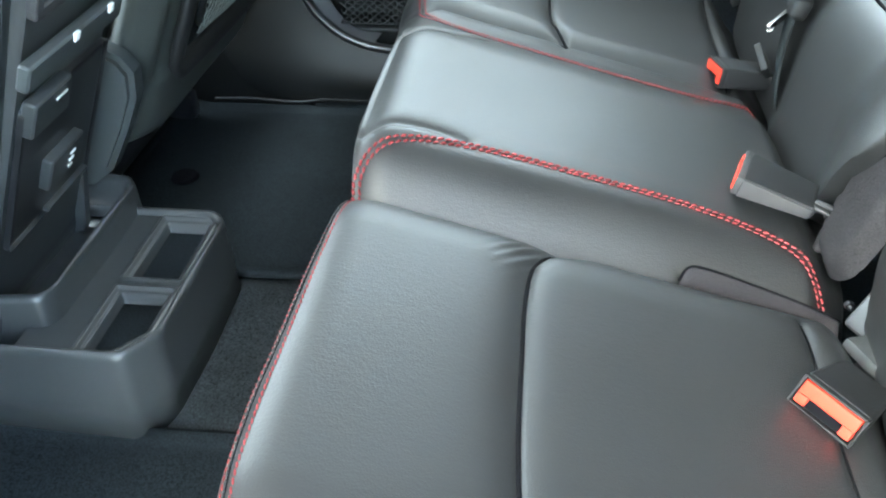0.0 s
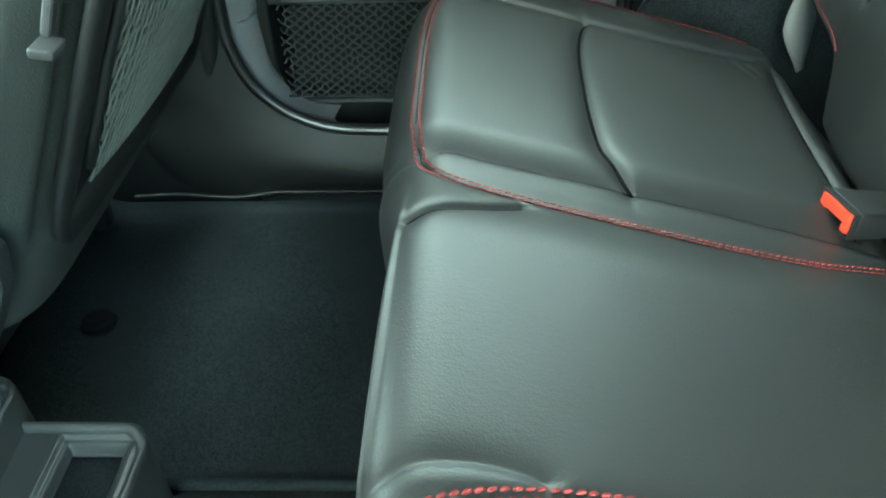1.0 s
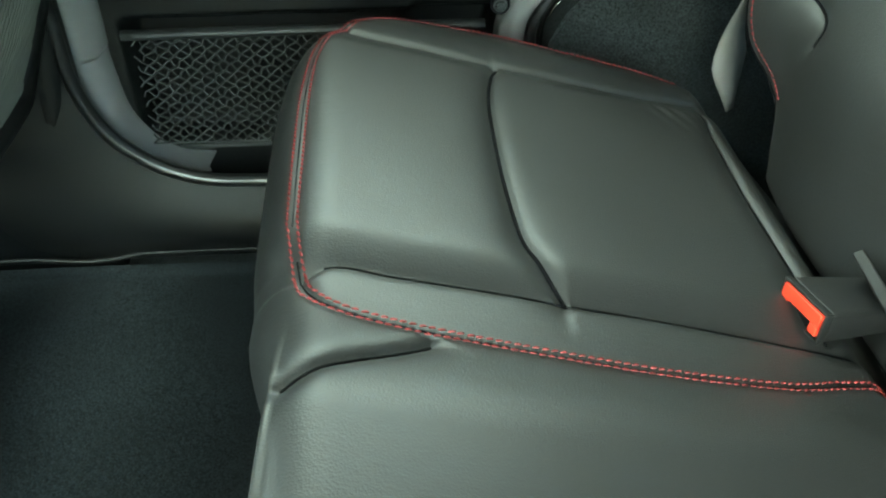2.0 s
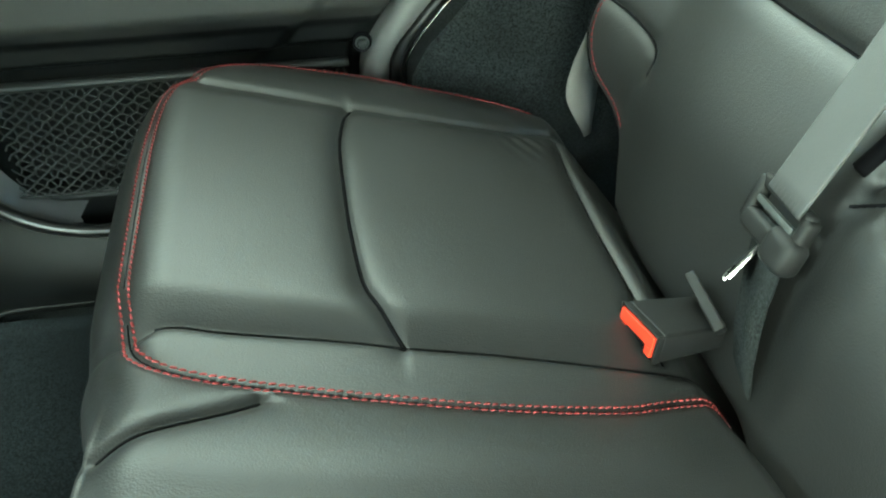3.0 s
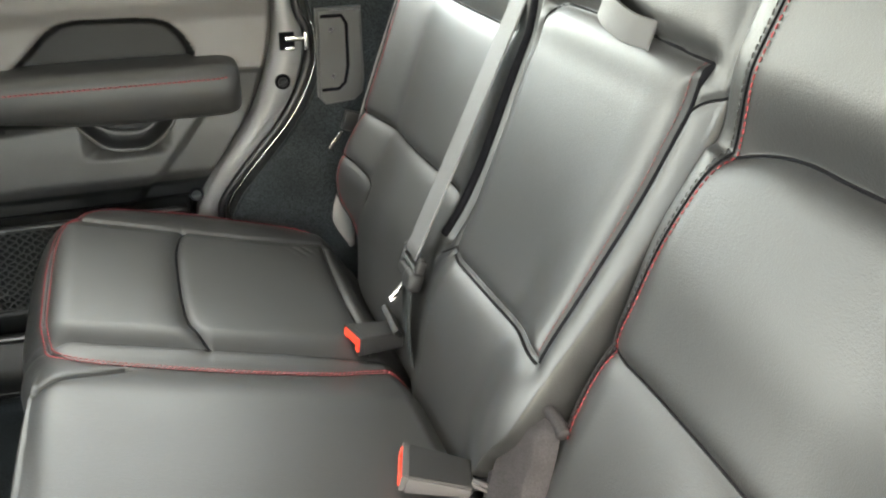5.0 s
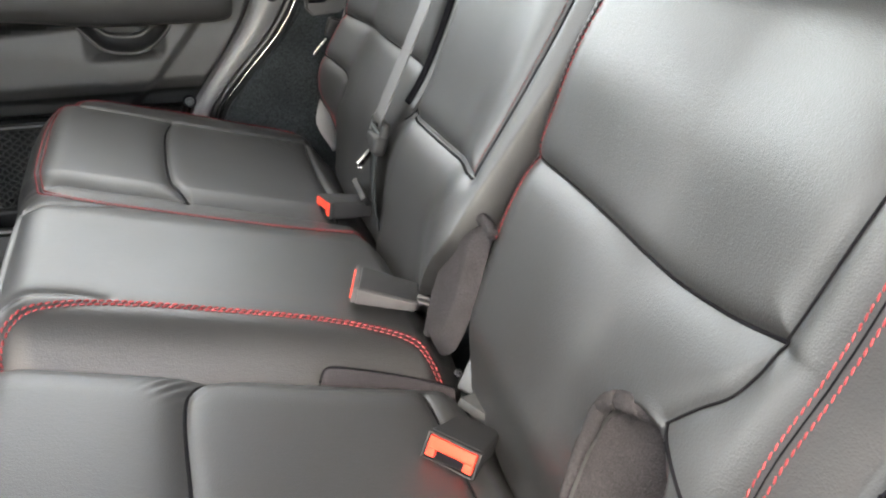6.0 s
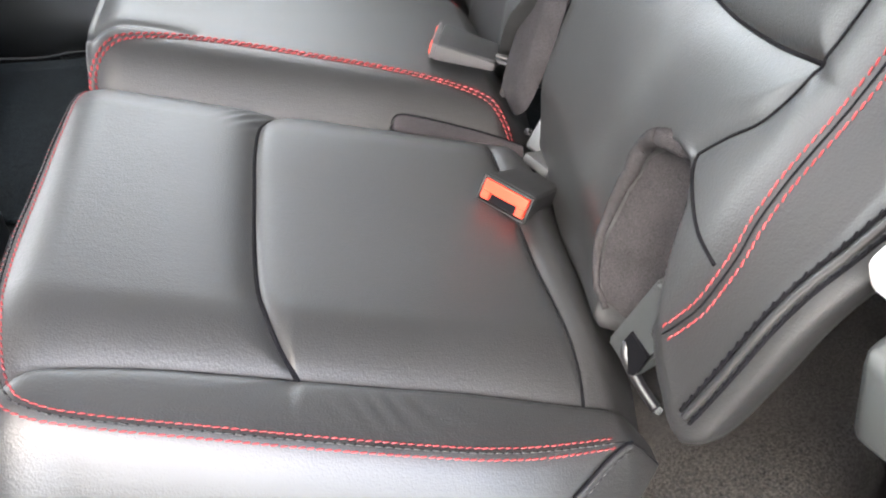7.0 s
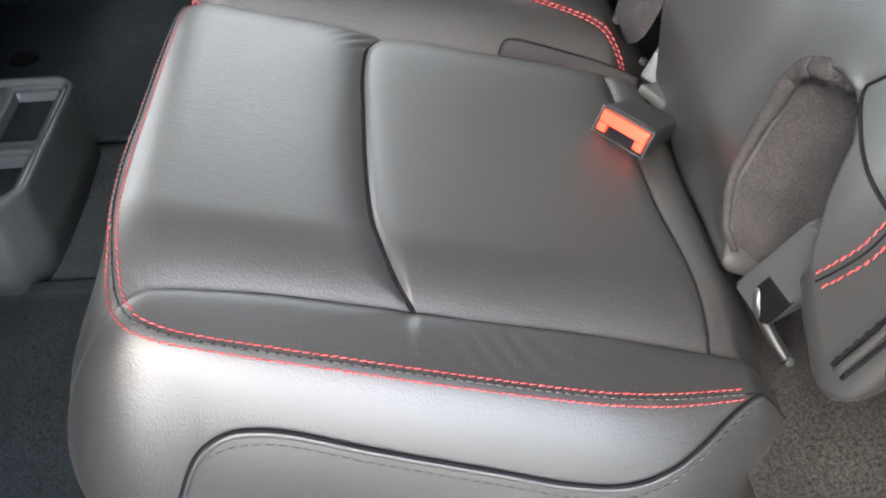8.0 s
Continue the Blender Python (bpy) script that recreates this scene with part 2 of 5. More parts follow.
def ribbon(path, side, width, thick, mat, name, parent, label=""):
    """A flat band along a path; side: the direction of its width at each point."""
    P = np.array(path, float)
    S = np.array(side, float)
    if S.ndim == 1:
        S = np.tile(S, (len(P), 1))
    T = np.gradient(P, axis=0)
    T /= np.linalg.norm(T, axis=1)[:, None]
    S = S - (S * T).sum(1)[:, None] * T
    S /= np.linalg.norm(S, axis=1)[:, None]
    N = np.cross(T, S)
    cols = [(-0.5, -0.5), (-0.48, 0.5)] + [(-0.44 + 0.88 * k / 16, 0.72 - 0.35 * (k % 2)) for k in range(17)] + [(0.48, 0.5), (0.5, -0.5), (0, -0.6)]
    n, vs, fs = len(cols), [], []
    w = np.broadcast_to(np.asarray(width, float), (len(P),))
    for i in range(len(P)):
        for a, b in cols:
            vs.append(P[i] + a * w[i] * S[i] + b * thick * N[i])
    for i in range(len(P) - 1):
        for k in range(n):
            fs.append((i * n + k, i * n + (k + 1) % n, (i + 1) * n + (k + 1) % n, (i + 1) * n + k))
    fs.append(tuple(range(n)))
    fs.append(tuple((len(P) - 1) * n + k for k in range(n)))
    return mesh_part(name, vs, fs, mat, parent, label)


def stitches(rows, parent, mat, name="stitching", label="", stitch=0.0066, gap=0.0026, r=0.00085, skew=0.0):
    """Rows of thread stitches: rows of (points, normals). One mesh."""
    vs, fs = [], []
    ring = [(math.cos(a), math.sin(a)) for a in np.linspace(0, 2 * math.pi, 6, endpoint=False)]
    prof = [(-0.5, 0.25), (-0.36, 0.85), (0.0, 1.0), (0.36, 0.85), (0.5, 0.25)]
    for P, N in rows:
        P, N = np.array(P, float), np.array(N, float)
        s = np.r_[0, np.cumsum(np.linalg.norm(np.diff(P, axis=0), axis=1))]
        pos = 0.002
        while pos + stitch < s[-1]:
            jit = random.uniform(-0.0003, 0.0003)
            a, b = [np.array([np.interp(pos + d, s, P[:, k]) for k in range(3)]) for d in (jit, stitch + jit)]
            nn = np.array([np.interp(pos + stitch / 2, s, N[:, k]) for k in range(3)])
            nn /= np.linalg.norm(nn)
            t = b - a
            ln = np.linalg.norm(t)
            t /= ln
            side = np.cross(nn, t)
            t = t + skew * side
            t /= np.linalg.norm(t)
            side = np.cross(nn, t)
            c, base = (a + b) / 2 + nn * r * 0.35, len(vs)
            for f, k in prof:
                lift = (1 - (2 * f) ** 2) * r * 0.5
                for cu, cv in ring:
                    vs.append(c + t * ln * f + side * r * k * cu + nn * (r * 0.8 * k * cv + lift))
            for i in range(len(prof) - 1):
                for k in range(6):
                    fs.append((base + i * 6 + k, base + i * 6 + (k + 1) % 6, base + (i + 1) * 6 + (k + 1) % 6, base + (i + 1) * 6 + k))
            fs.append(tuple(base + k for k in range(5, -1, -1)))
            fs.append(tuple(base + 24 + k for k in range(6)))
            pos += stitch + gap
    me = bpy.data.meshes.new(name)
    me.from_pydata([tuple(v) for v in vs], [], fs)
    me.materials.append(mat)
    me.polygons.foreach_set("use_smooth", [True] * len(me.polygons))
    ob = new(name, me)
    ob.parent = parent
    me.transform(Matrix.Translation(-parent.location))
    return tagged(ob, label, kind="stuff")


class Pad:
    """An upholstered pad: a surface of height h(p, q) over the area between four edge curves, and a skirt that falls away round it."""

    def __init__(self, low, high, front, rear, height, place, bulge, drop, tuck=0.02, full=0.55):
        # low, high: edges along p at the small and the large q; front, rear: edges along q at the small and the large p
        n = 160
        self.low, self.high, self.front, self.rear = [spline(c, n) for c in (low, high, front, rear)]
        self.height, self.place, self.bulge, self.drop, self.tuck, self.full = height, place, bulge, drop, tuck, full

    def plan(self, A, B):
        def on(c, u):
            s = np.linspace(0, 1, len(c))
            return np.stack([np.interp(u, s, c[:, 0]), np.interp(u, s, c[:, 1])], -1)
        L, H, F, R = on(self.low, A), on(self.high, A), on(self.front, B), on(self.rear, B)
        a, b = A[..., None], B[..., None]
        c00, c10, c01, c11 = self.low[0], self.low[-1], self.high[0], self.high[-1]
        return (1 - b) * L + b * H + (1 - a) * F + a * R - ((1 - a) * (1 - b) * c00 + a * (1 - b) * c10 + (1 - a) * b * c01 + a * b * c11)

    def on_top(self, P, lift=0.0):
        P = np.array(P, float)
        return self.place(P[:, 0], P[:, 1], self.height(P[:, 0], P[:, 1]) + lift)

    def normals(self, P):
        P, e = np.array(P, float), 0.002
        du = self.on_top(P + [e, 0]) - self.on_top(P - [e, 0])
        dv = self.on_top(P + [0, e]) - self.on_top(P - [0, e])
        n = np.cross(du, dv)
        return n / np.linalg.norm(n, axis=1)[:, None]

    def loop(self):
        return np.vstack([self.low[::-1], self.front[1:], self.high[1:], self.rear[::-1][1:]])

    def skirt(self, E, T):
        """Points of the skirt below the edge points E at the depths T (0 to 1). Shape (len(T), len(E), 3)."""
        d = np.gradient(E, axis=0)
        k = np.ones(9) / 9
        d = np.stack([np.convolve(np.pad(d[:, i], 4, mode="edge"), k, "valid") for i in (0, 1)], 1)
        nrm = np.stack([d[:, 1], -d[:, 0]], 1)
        nrm /= np.linalg.norm(nrm, axis=1)[:, None]
        mid = self.loop().mean(0)
        if ((E - mid) * nrm).sum() < 0:
            nrm = -nrm
        h0 = self.height(E[:, 0], E[:, 1])
        rows = []
        for t in T:
            bul = self.bulge(E[:, 0], E[:, 1])
            f = self.full
            o = np.where(t < f, bul * math.sin(min(1, t / f) * math.pi / 2), bul - self.tuck * ((max(t, f) - f) / (1 - f)) ** 2)
            X = E + nrm * o[:, None]
            rows.append(self.place(X[:, 0], X[:, 1], h0 - self.drop(E[:, 0], E[:, 1]) * t ** 1.45))
        return np.array(rows)

    def build(self, name, mat, parent, label="", na=150, nb=170, rows=26):
        A, B = np.meshgrid(np.linspace(0, 1, na), np.linspace(0, 1, nb), indexing="ij")
        P = self.plan(A, B).reshape(-1, 2)
        vs = list(self.on_top(P))
        fs = [(i * nb + j, (i + 1) * nb + j, (i + 1) * nb + j + 1, i * nb + j + 1) for i in range(na - 1) for j in range(nb - 1)]
        edge = [i * nb for i in range(na - 1, -1, -1)] + list(range(1, nb)) + [i * nb + nb - 1 for i in range(1, na)] + [(na - 1) * nb + j for j in range(nb - 2, 0, -1)]
        E = P[edge]
        E2 = np.vstack([E[-8:], E, E[:8]])
        S = self.skirt(E2, np.linspace(0, 1, rows))[:, 8:-8]
        ids = [list(edge)]
        for r in range(1, rows):
            ids.append(list(range(len(vs), len(vs) + len(E))))
            vs.extend(S[r])
        m = len(E)
        for r in range(rows - 1):
            for k in range(m):
                fs.append((ids[r][k], ids[r][(k + 1) % m], ids[r + 1][(k + 1) % m], ids[r + 1][k]))
        return mesh_part(name, vs, fs, mat, parent, label)

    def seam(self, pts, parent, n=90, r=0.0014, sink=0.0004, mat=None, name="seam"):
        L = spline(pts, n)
        # by default a near-black tube, drawing the shade down in the sewn crease
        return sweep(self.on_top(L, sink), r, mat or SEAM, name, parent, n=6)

    def row(self, pts, off=0.0, lift=0.0):
        """A row for stitches() along a curve of the top, moved sideways by off."""
        L = spline(pts, 240)
        d = np.gradient(L, axis=0)
        n = np.stack([d[:, 1], -d[:, 0]], 1)
        n /= np.linalg.norm(n, axis=1)[:, None]
        L = L + n * off
        return self.on_top(L, lift), self.normals(L)

    def skirt_row(self, E, t):
        E = spline(E, 240)
        S = self.skirt(E, [max(0, t - 0.02), t, t + 0.02])
        T = np.gradient(S[1], axis=0)
        N = np.cross(T, S[2] - S[0])
        N /= np.linalg.norm(N, axis=1)[:, None]
        out = S[1] - self.place(np.array([self.loop().mean(0)[0]]), np.array([self.loop().mean(0)[1]]), np.array([self.height(*self.loop().mean(0)[:, None])[0] - 0.1]))[0]
        if (N * out).sum() < 0:
            N = -N
        return S[1], N


# ---- setting ----
def slab(name, size, centre, mat, label, bevel=0.004, category="structure"):
    return tagged(part(name, box(bmesh.new(), size, Matrix.Translation(centre), bevel), mat), label, category, kind="structure")


ground = slab("ground", (400, 400, 0.2), (0, 0, -0.62), CONCRETE, "pale concrete driveway under the car", 0)
# floor pan, hump and mats
floor = slab("floor", (2.6, 1.66, 0.03), (-0.45, 0.80, -0.030), CARPET, "black carpeted car floor", 0.003)


def sheet(name, x0, x1, y0, y1, nx, ny, zf, mat, label, category, thick=0.006, kind=""):
    """A soft sheet lying over the floor, with rounded borders and its own thickness."""
    vs, fs = [], []
    for i in range(nx):
        for j in range(ny):
            x, y = x0 + (x1 - x0) * i / (nx - 1), y0 + (y1 - y0) * j / (ny - 1)
            vs.append((x, y, zf(x, y)))
    for i in range(nx - 1):
        for j in range(ny - 1):
            fs.append((i * ny + j, (i + 1) * ny + j, (i + 1) * ny + j + 1, i * ny + j + 1))
    ob = mesh_part(name, vs, fs, mat)
    mod = ob.modifiers.new("thickness", "SOLIDIFY")
    mod.thickness, mod.offset = thick, -1
    return tagged(ob, label, category, kind=kind)


def mat_z(x, y, ya, yb):
    z = 0.004 + 0.0015 * math.sin(9 * x + 4 * y)
    z += 0.012 * float(step(abs(y - (ya + yb) / 2), (yb - ya) / 2 - 0.022, (yb - ya) / 2 - 0.006))
    z -= 0.008 * float(step(abs(y - (ya + yb) / 2), (yb - ya) / 2 - 0.006, (yb - ya) / 2))
    return z + 0.02 * float(step(-x, 0.6, 0.68))


hump = sheet("tunnel_carpet", -0.62, 0.30, 0.655, 0.972, 40, 40,
             lambda x, y: 0.014 * float(step(y, 0.655, 0.70) * step(-y, -0.972, -0.93)) - 0.004, CARPET, "black loop carpet over the transmission tunnel", "carpet", kind="structure")
far_mat = sheet("floor_mat", -0.66, 0.25, 0.955, 1.488, 60, 60, lambda x, y: mat_z(x, y, 0.955, 1.488), MAT_CARPET,
                "black carpet floor mat with raised edges", "floor mat")
sheet("floor_mat", -0.66, 0.25, 0.10, 0.668, 60, 60, lambda x, y: mat_z(x, y, 0.10, 0.668), MAT_CARPET,
                 "black carpet floor mat with raised edges", "floor mat")
bm = bmesh.new()
cyl(bm, 0.024, 0.005, Matrix.Translation((-0.562, 1.216, 0.009)), 24, 0.021)
cyl(bm, 0.012, 0.003, Matrix.Translation((-0.562, 1.216, 0.011)), 20, 0.009)
part("mat_fastener", bm, SEAM, far_mat, "black plastic mat fastener", True)


def outline_plate(name, pts, y0, y1, mat, label, category="trim", parent=None, bevel=0.004, kind="structure"):
    """A plate of that outline in x and z, from y0 to y1."""
    bm = bmesh.new()
    L = np.array(pts, float)
    f = bm.faces.new([bm.verts.new((x, y0, z)) for x, z in L])
    r = bmesh.ops.extrude_face_region(bm, geom=[f])
    for v in r["geom"]:
        if isinstance(v, bmesh.types.BMVert):
            v.co.y = y1
    if bevel:
        es = [e for e in bm.edges if abs(e.verts[0].co.y - y0) < 1e-6 and abs(e.verts[1].co.y - y0) < 1e-6]
        bmesh.ops.bevel(bm, geom=es, offset=bevel, segments=3, affect="EDGES")
    bmesh.ops.triangulate(bm, faces=[f for f in bm.faces if len(f.verts) > 4])
    ob = part(name, bm, mat, parent, "" if not parent else label, True)
    return ob if parent else tagged(ob, label, category, kind=kind)


# far side of the body
ARCH = [(-0.425, 0.95), (-0.417, 0.325), (-0.414, 0.262), (-0.393, 0.201), (-0.362, 0.165), (-0.325, 0.140), (-0.273, 0.124), (-0.198, 0.120), (0.02, 0.121), (0.10, 0.200)]
vs, fs = [], []
A = np.vstack([even(np.array(ARCH[:2]), 12), spline(ARCH[1:8], 50)[1:], even(np.array(ARCH[7:9]), 10)[1:]])
cols = 22
for x, z in A:
    # from the arch inwards and down to the floor
    for k in range(cols):
        u = k / (cols - 1)
        low = float(step(-z, -0.35, -0.13))
        tx, tz = x - 0.17 * (1 - low) * u - 0.13 * low * u * float(step(-x, 0.25, 0.40)), z - low * (z - 0.012) * (u ** 0.85)
        y = 1.505 - 0.008 * math.sin(u * math.pi / 2) * low - 0.014 * math.sin(u * math.pi) * low - 0.05 * u * (1 - low)
        vs.append((tx, y, tz))
for i in range(len(A) - 1):
    for k in range(cols - 1):
        fs.append((i * cols + k, (i + 1) * cols + k, (i + 1) * cols + k + 1, i * cols + k + 1))
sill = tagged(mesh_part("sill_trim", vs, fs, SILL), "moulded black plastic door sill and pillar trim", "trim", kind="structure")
# added plate, black to give the shade behind the front seat
slab("pillar_shade_plate", (0.34, 0.02, 0.62), (-0.58, 1.516, 0.30), SILL, "black plate added at the pillar foot for the shade behind the seat", 0.004)
lip = np.array([(-0.60, 1.490, 0.018), (-0.53, 1.492, 0.020), (-0.454, 1.484, 0.020), (-0.414, 1.487, 0.021), (-0.383, 1.492, 0.023), (-0.326, 1.494, 0.023), (-0.10, 1.494, 0.023), (0.10, 1.494, 0.023)])
tagged(sweep(spline(lip, 90), 0.0035, SILL, "sill_lip", None, n=8), "black plastic lip at the foot of the sill", "trim", kind="structure")
FILLET = spline([(-0.425, 1.517, 0.80), (-0.433, 1.514, 0.40), (-0.444, 1.511, 0.281), (-0.458, 1.507, 0.200), (-0.464, 1.503, 0.120), (-0.443, 1.504, 0.066), (-0.373, 1.506, 0.050), (-0.216, 1.508, 0.058), (-0.05, 1.508, 0.060)], 90)
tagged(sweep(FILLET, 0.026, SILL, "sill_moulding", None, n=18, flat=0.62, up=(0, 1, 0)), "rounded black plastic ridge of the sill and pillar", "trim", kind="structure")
# painted front edge of the far door, inside the seal
S_OUT = spline([(-0.432, 0.80), (-0.432, 0.322), (-0.433, 0.285), (-0.428, 0.220), (-0.400, 0.169), (-0.351, 0.134), (-0.313, 0.123), (-0.28, 0.121)], 80)
S_IN = spline([(-0.389, 0.80), (-0.389, 0.321), (-0.391, 0.284), (-0.389, 0.244), (-0.381, 0.190), (-0.357, 0.150), (-0.328, 0.129), (-0.285, 0.123)], 80)
seal_path = [(x, 1.508, z) for x, z in A]
seal = tagged(sweep(seal_path, 0.0085, GLOSS, "door_seal", None, n=10, up=(0, 1, 0)), "glossy black rubber door seal round the opening", "door seal", kind="structure")

# far door
far_door = thing("rear_door", "closed charcoal rear door with padded armrest and net pocket", "car door", at=(0, 1.56, 0.1))


RECESS = [(-0.30, 0.44), (-0.155, 0.571), (-0.112, 0.612), (-0.085, 0.629), (-0.055, 0.634), (0.050, 0.631), (0.078, 0.622), (0.098, 0.603), (0.112, 0.577), (0.112, 0.50), (0.05, 0.48), (-0.25, 0.46)]


def door_relief(x, z):
    """How far the inner door panel stands into the car."""
    d = 0.0
    d += 0.030 * float(step(z, 0.335, 0.375)) * (1 - 0.4 * float(step(z, 0.42, 0.50)))      # padded middle band over the pocket
    d += 0.012 * float(step(z, 0.62, 0.66))
    d -= 0.030 * float(step(inside_by(np.array([(x, z)]), RECESS)[0], -0.004, 0.010))           # hand recess above the armrest
    c = float(step(x, -0.085, -0.045) * step(-x, -0.065, -0.025) * step(z, 0.405, 0.425) * step(-z, -0.52, -0.47))
    d -= 0.028 * c                                                                           # pull cup under the armrest
    # the panel steps back behind a slanting crease, and a joint runs level behind the armrest
    side = (x - 0.076) * 0.766 - (z - 0.424) * 0.643
    d -= 0.010 * float(step(side, -0.006, 0.012)) * float(step(-z, -0.536, -0.530))
    d -= 0.004 * math.exp(-((z - 0.536) / 0.0022) ** 2) * float(step(x, 0.10, 0.12))
    pk = float(step(x, -0.372, -0.345) * step(z, 0.132, 0.158) * step(-z, -0.315, -0.30))
    d -= 0.035 * pk                                                                          # pocket behind the net
    return d


nx, nz = 190, 190
vs, fs = [], []
BAND = spline([(0.10, 0.10), (0.09, 0.20), (0.085, 0.27), (0.092, 0.306), (0.125, 0.357), (0.164, 0.409), (0.20, 0.462), (0.224, 0.517), (0.243, 0.58), (0.250, 0.645), (0.255, 0.80)], 120)
for i in range(nx):
    for j in range(nz):
        z = 0.06 + 0.72 * j / (nz - 1)
        xe = float(np.interp(z, BAND[:, 1], BAND[:, 0]))
        x = -0.50 + (xe + 0.50) * i / (nx - 1)
        edge = float(step(xe - x, 0.0, 0.012))
        vs.append((x, 1.575 - door_relief(x, z) * edge + 0.012 * (1 - edge), z))
lower, upper, hollow, foot = [], [], [], []
V = np.array(vs)
for i in range(nx - 1):
    for j in range(nz - 1):
        f = (i * nz + j, (i + 1) * nz + j, (i + 1) * nz + j + 1, i * nz + j + 1)
        x, z = V[f[0]][0], V[f[0]][2]
        # faces inside the recess go black, painting in the shade of the hollow
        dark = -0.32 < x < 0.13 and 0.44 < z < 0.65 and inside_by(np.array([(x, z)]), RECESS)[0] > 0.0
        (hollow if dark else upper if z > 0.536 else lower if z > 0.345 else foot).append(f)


def patch(name, faces, mat, label):
    """The vertices that these faces use, as a part of the door."""
    used = sorted({k for f in faces for k in f})
    at = {k: n for n, k in enumerate(used)}
    return mesh_part(name, V[used], [tuple(at[k] for k in f) for f in faces], mat, far_door, label)


patch("door_panel", lower, DOOR_LIGHT, "moulded charcoal plastic inner panel")
# upper part catches more light; that is put into its paler colour
patch("upper_panel", upper, DOOR_LIT, "upper door panel, light falling on it painted as paler grey")
# everything below z 0.345 takes the darker sill colour
patch("pocket_panel", foot, SILL, "lower door panel with the net pocket, darker than the panel above")
# black colour here stands for shade inside the recess
patch("hand_recess", hollow, BUCKLE_BLACK, "hand recess over the armrest, its shade painted black")
# painted door edge beside the panel
vs, fs = [], []
OUT = spline([(0.135, 0.10), (0.125, 0.20), (0.122, 0.27), (0.130, 0.308), (0.175, 0.365), (0.236, 0.432), (0.272, 0.485), (0.296, 0.545), (0.296, 0.60), (0.281, 0.645), (0.285, 0.80)], 120)
prof = [(0.0, 1.585), (0.04, 1.560), (0.12, 1.552), (0.5, 1.548), (0.85, 1.552), (0.95, 1.562), (1.0, 1.60)]
for i in range(120):
    for u, y in prof:
        z = 0.10 + 0.70 * i / 119
        a, b = float(np.interp(z, BAND[:, 1], BAND[:, 0])), float(np.interp(z, OUT[:, 1], OUT[:, 0]))
        vs.append((a + (b - a) * u, y, z))
k = len(prof)
for i in range(119):
    for j in range(k - 1):
        fs.append((i * k + j, (i + 1) * k + j, (i + 1) * k + j + 1, i * k + j + 1))
mesh_part("door_edge", vs, fs, PAINT, far_door, "grey painted metal door edge")
sweep([(x + 0.006, 1.560, z) for x, z in OUT], 0.007, GLOSS, "edge_seal", far_door, "black rubber seal", up=(0, 1, 0))
sweep([(x + 0.017, 1.553, z) for x, z in OUT[10:90]], 0.0022, CHROME, "bright_line", far_door, "thin bright sill edge", up=(0, 1, 0))


def bolt(at, r, parent, mat=DARK_STEEL, axis="y", name="bolt"):
    bm = bmesh.new()
    turn = pose(*at, 90 if axis == "y" else 0, 0, 0)
    cyl(bm, r, 0.004, turn, 24, r * 0.92)
    cyl(bm, r * 0.62, 0.006, turn @ Matrix.Translation((0, 0, 0.002)), 18, r * 0.5)
    cyl(bm, r * 0.25, 0.008, turn @ Matrix.Translation((0, 0, 0.002)), 6)
    return part(name, bm, mat, parent, "", True)


bolt((0.088, 1.552, 0.325), 0.0125, far_door, SEAM, name="bolt_recess")
bolt((0.088, 1.549, 0.325), 0.0085, far_door, GREY_PLASTIC)
bolt((0.254, 1.546, 0.513), 0.0135, far_door, SEAM, name="bolt_recess")
bolt((0.254, 1.543, 0.513), 0.0085, far_door, DARK_STEEL)
vs = [(a[0] + (b[0] - a[0]) * u, 1.532 + 0.010 * u, a[1] + (b[1] - a[1]) * u) for a, b in zip(S_OUT, S_IN) for u in (0.0, 0.5, 1.0)] 
vs += [(b[0] + 0.006, 1.575, b[1] + 0.003) for b in S_IN]
fs = [(3 * i + k, 3 * i + k + 1, 3 * i + k + 4, 3 * i + k + 3) for i in range(79) for k in (0, 1)]
fs += [(3 * i + 2, 240 + i, 241 + i, 3 * i + 5) for i in range(79)]
mesh_part("front_edge", vs, fs, PAINT, far_door, "grey painted front edge of the door")
# armrest of the door
vs, fs = [], []
ring = [(math.cos(a), math.sin(a)) for a in np.linspace(0, 2 * math.pi, 28, endpoint=False)]
xs = np.r_[np.linspace(-0.34, 0.13, 40), 0.13 + 0.048 * np.sin(np.linspace(0, 1, 12)[1:] * math.pi / 2)]
for x in xs:
    e = max(0.0, (x - 0.13) / 0.048)
    k = math.sqrt(max(0.0, 1 - e ** 3)) if e < 1 else 0.05
    k = 0.72 + 0.28 * k
    hz, hy = 0.046 * k, 0.062 * k
    cz = 0.520
    for c, s in ring:
        z = math.copysign(abs(s) ** 0.36, s)
        lean = 0.020 * max(0.0, -z) ** 1.5 + 0.012 * max(0.0, z - 0.45)      # the pad tucks under and slopes back over the seam
        low = 1.0 if s > 0 else 1 - 0.40 * float(step(-x, 0.02, 0.22))
        vs.append((x, 1.540 - hy * math.copysign(abs(c) ** 0.4, c) + (lean if c > 0 else 0.0), cz + hz * z * low))
n = len(ring)
for i in range(len(xs) - 1):
    for j in range(n):
        fs.append((i * n + j, i * n + (j + 1) % n, (i + 1) * n + (j + 1) % n, (i + 1) * n + j))
fs.append(tuple((len(xs) - 1) * n + j for j in range(n)))
mesh_part("armrest", vs, fs, DOOR_SKIN, far_door, "padded black door armrest with red stitching")
line = np.array([(x, 1.4775 + 0.02 * max(0, (x - 0.13) / 0.05) ** 2, 0.5455) for x in np.linspace(-0.33, 0.165, 120)])
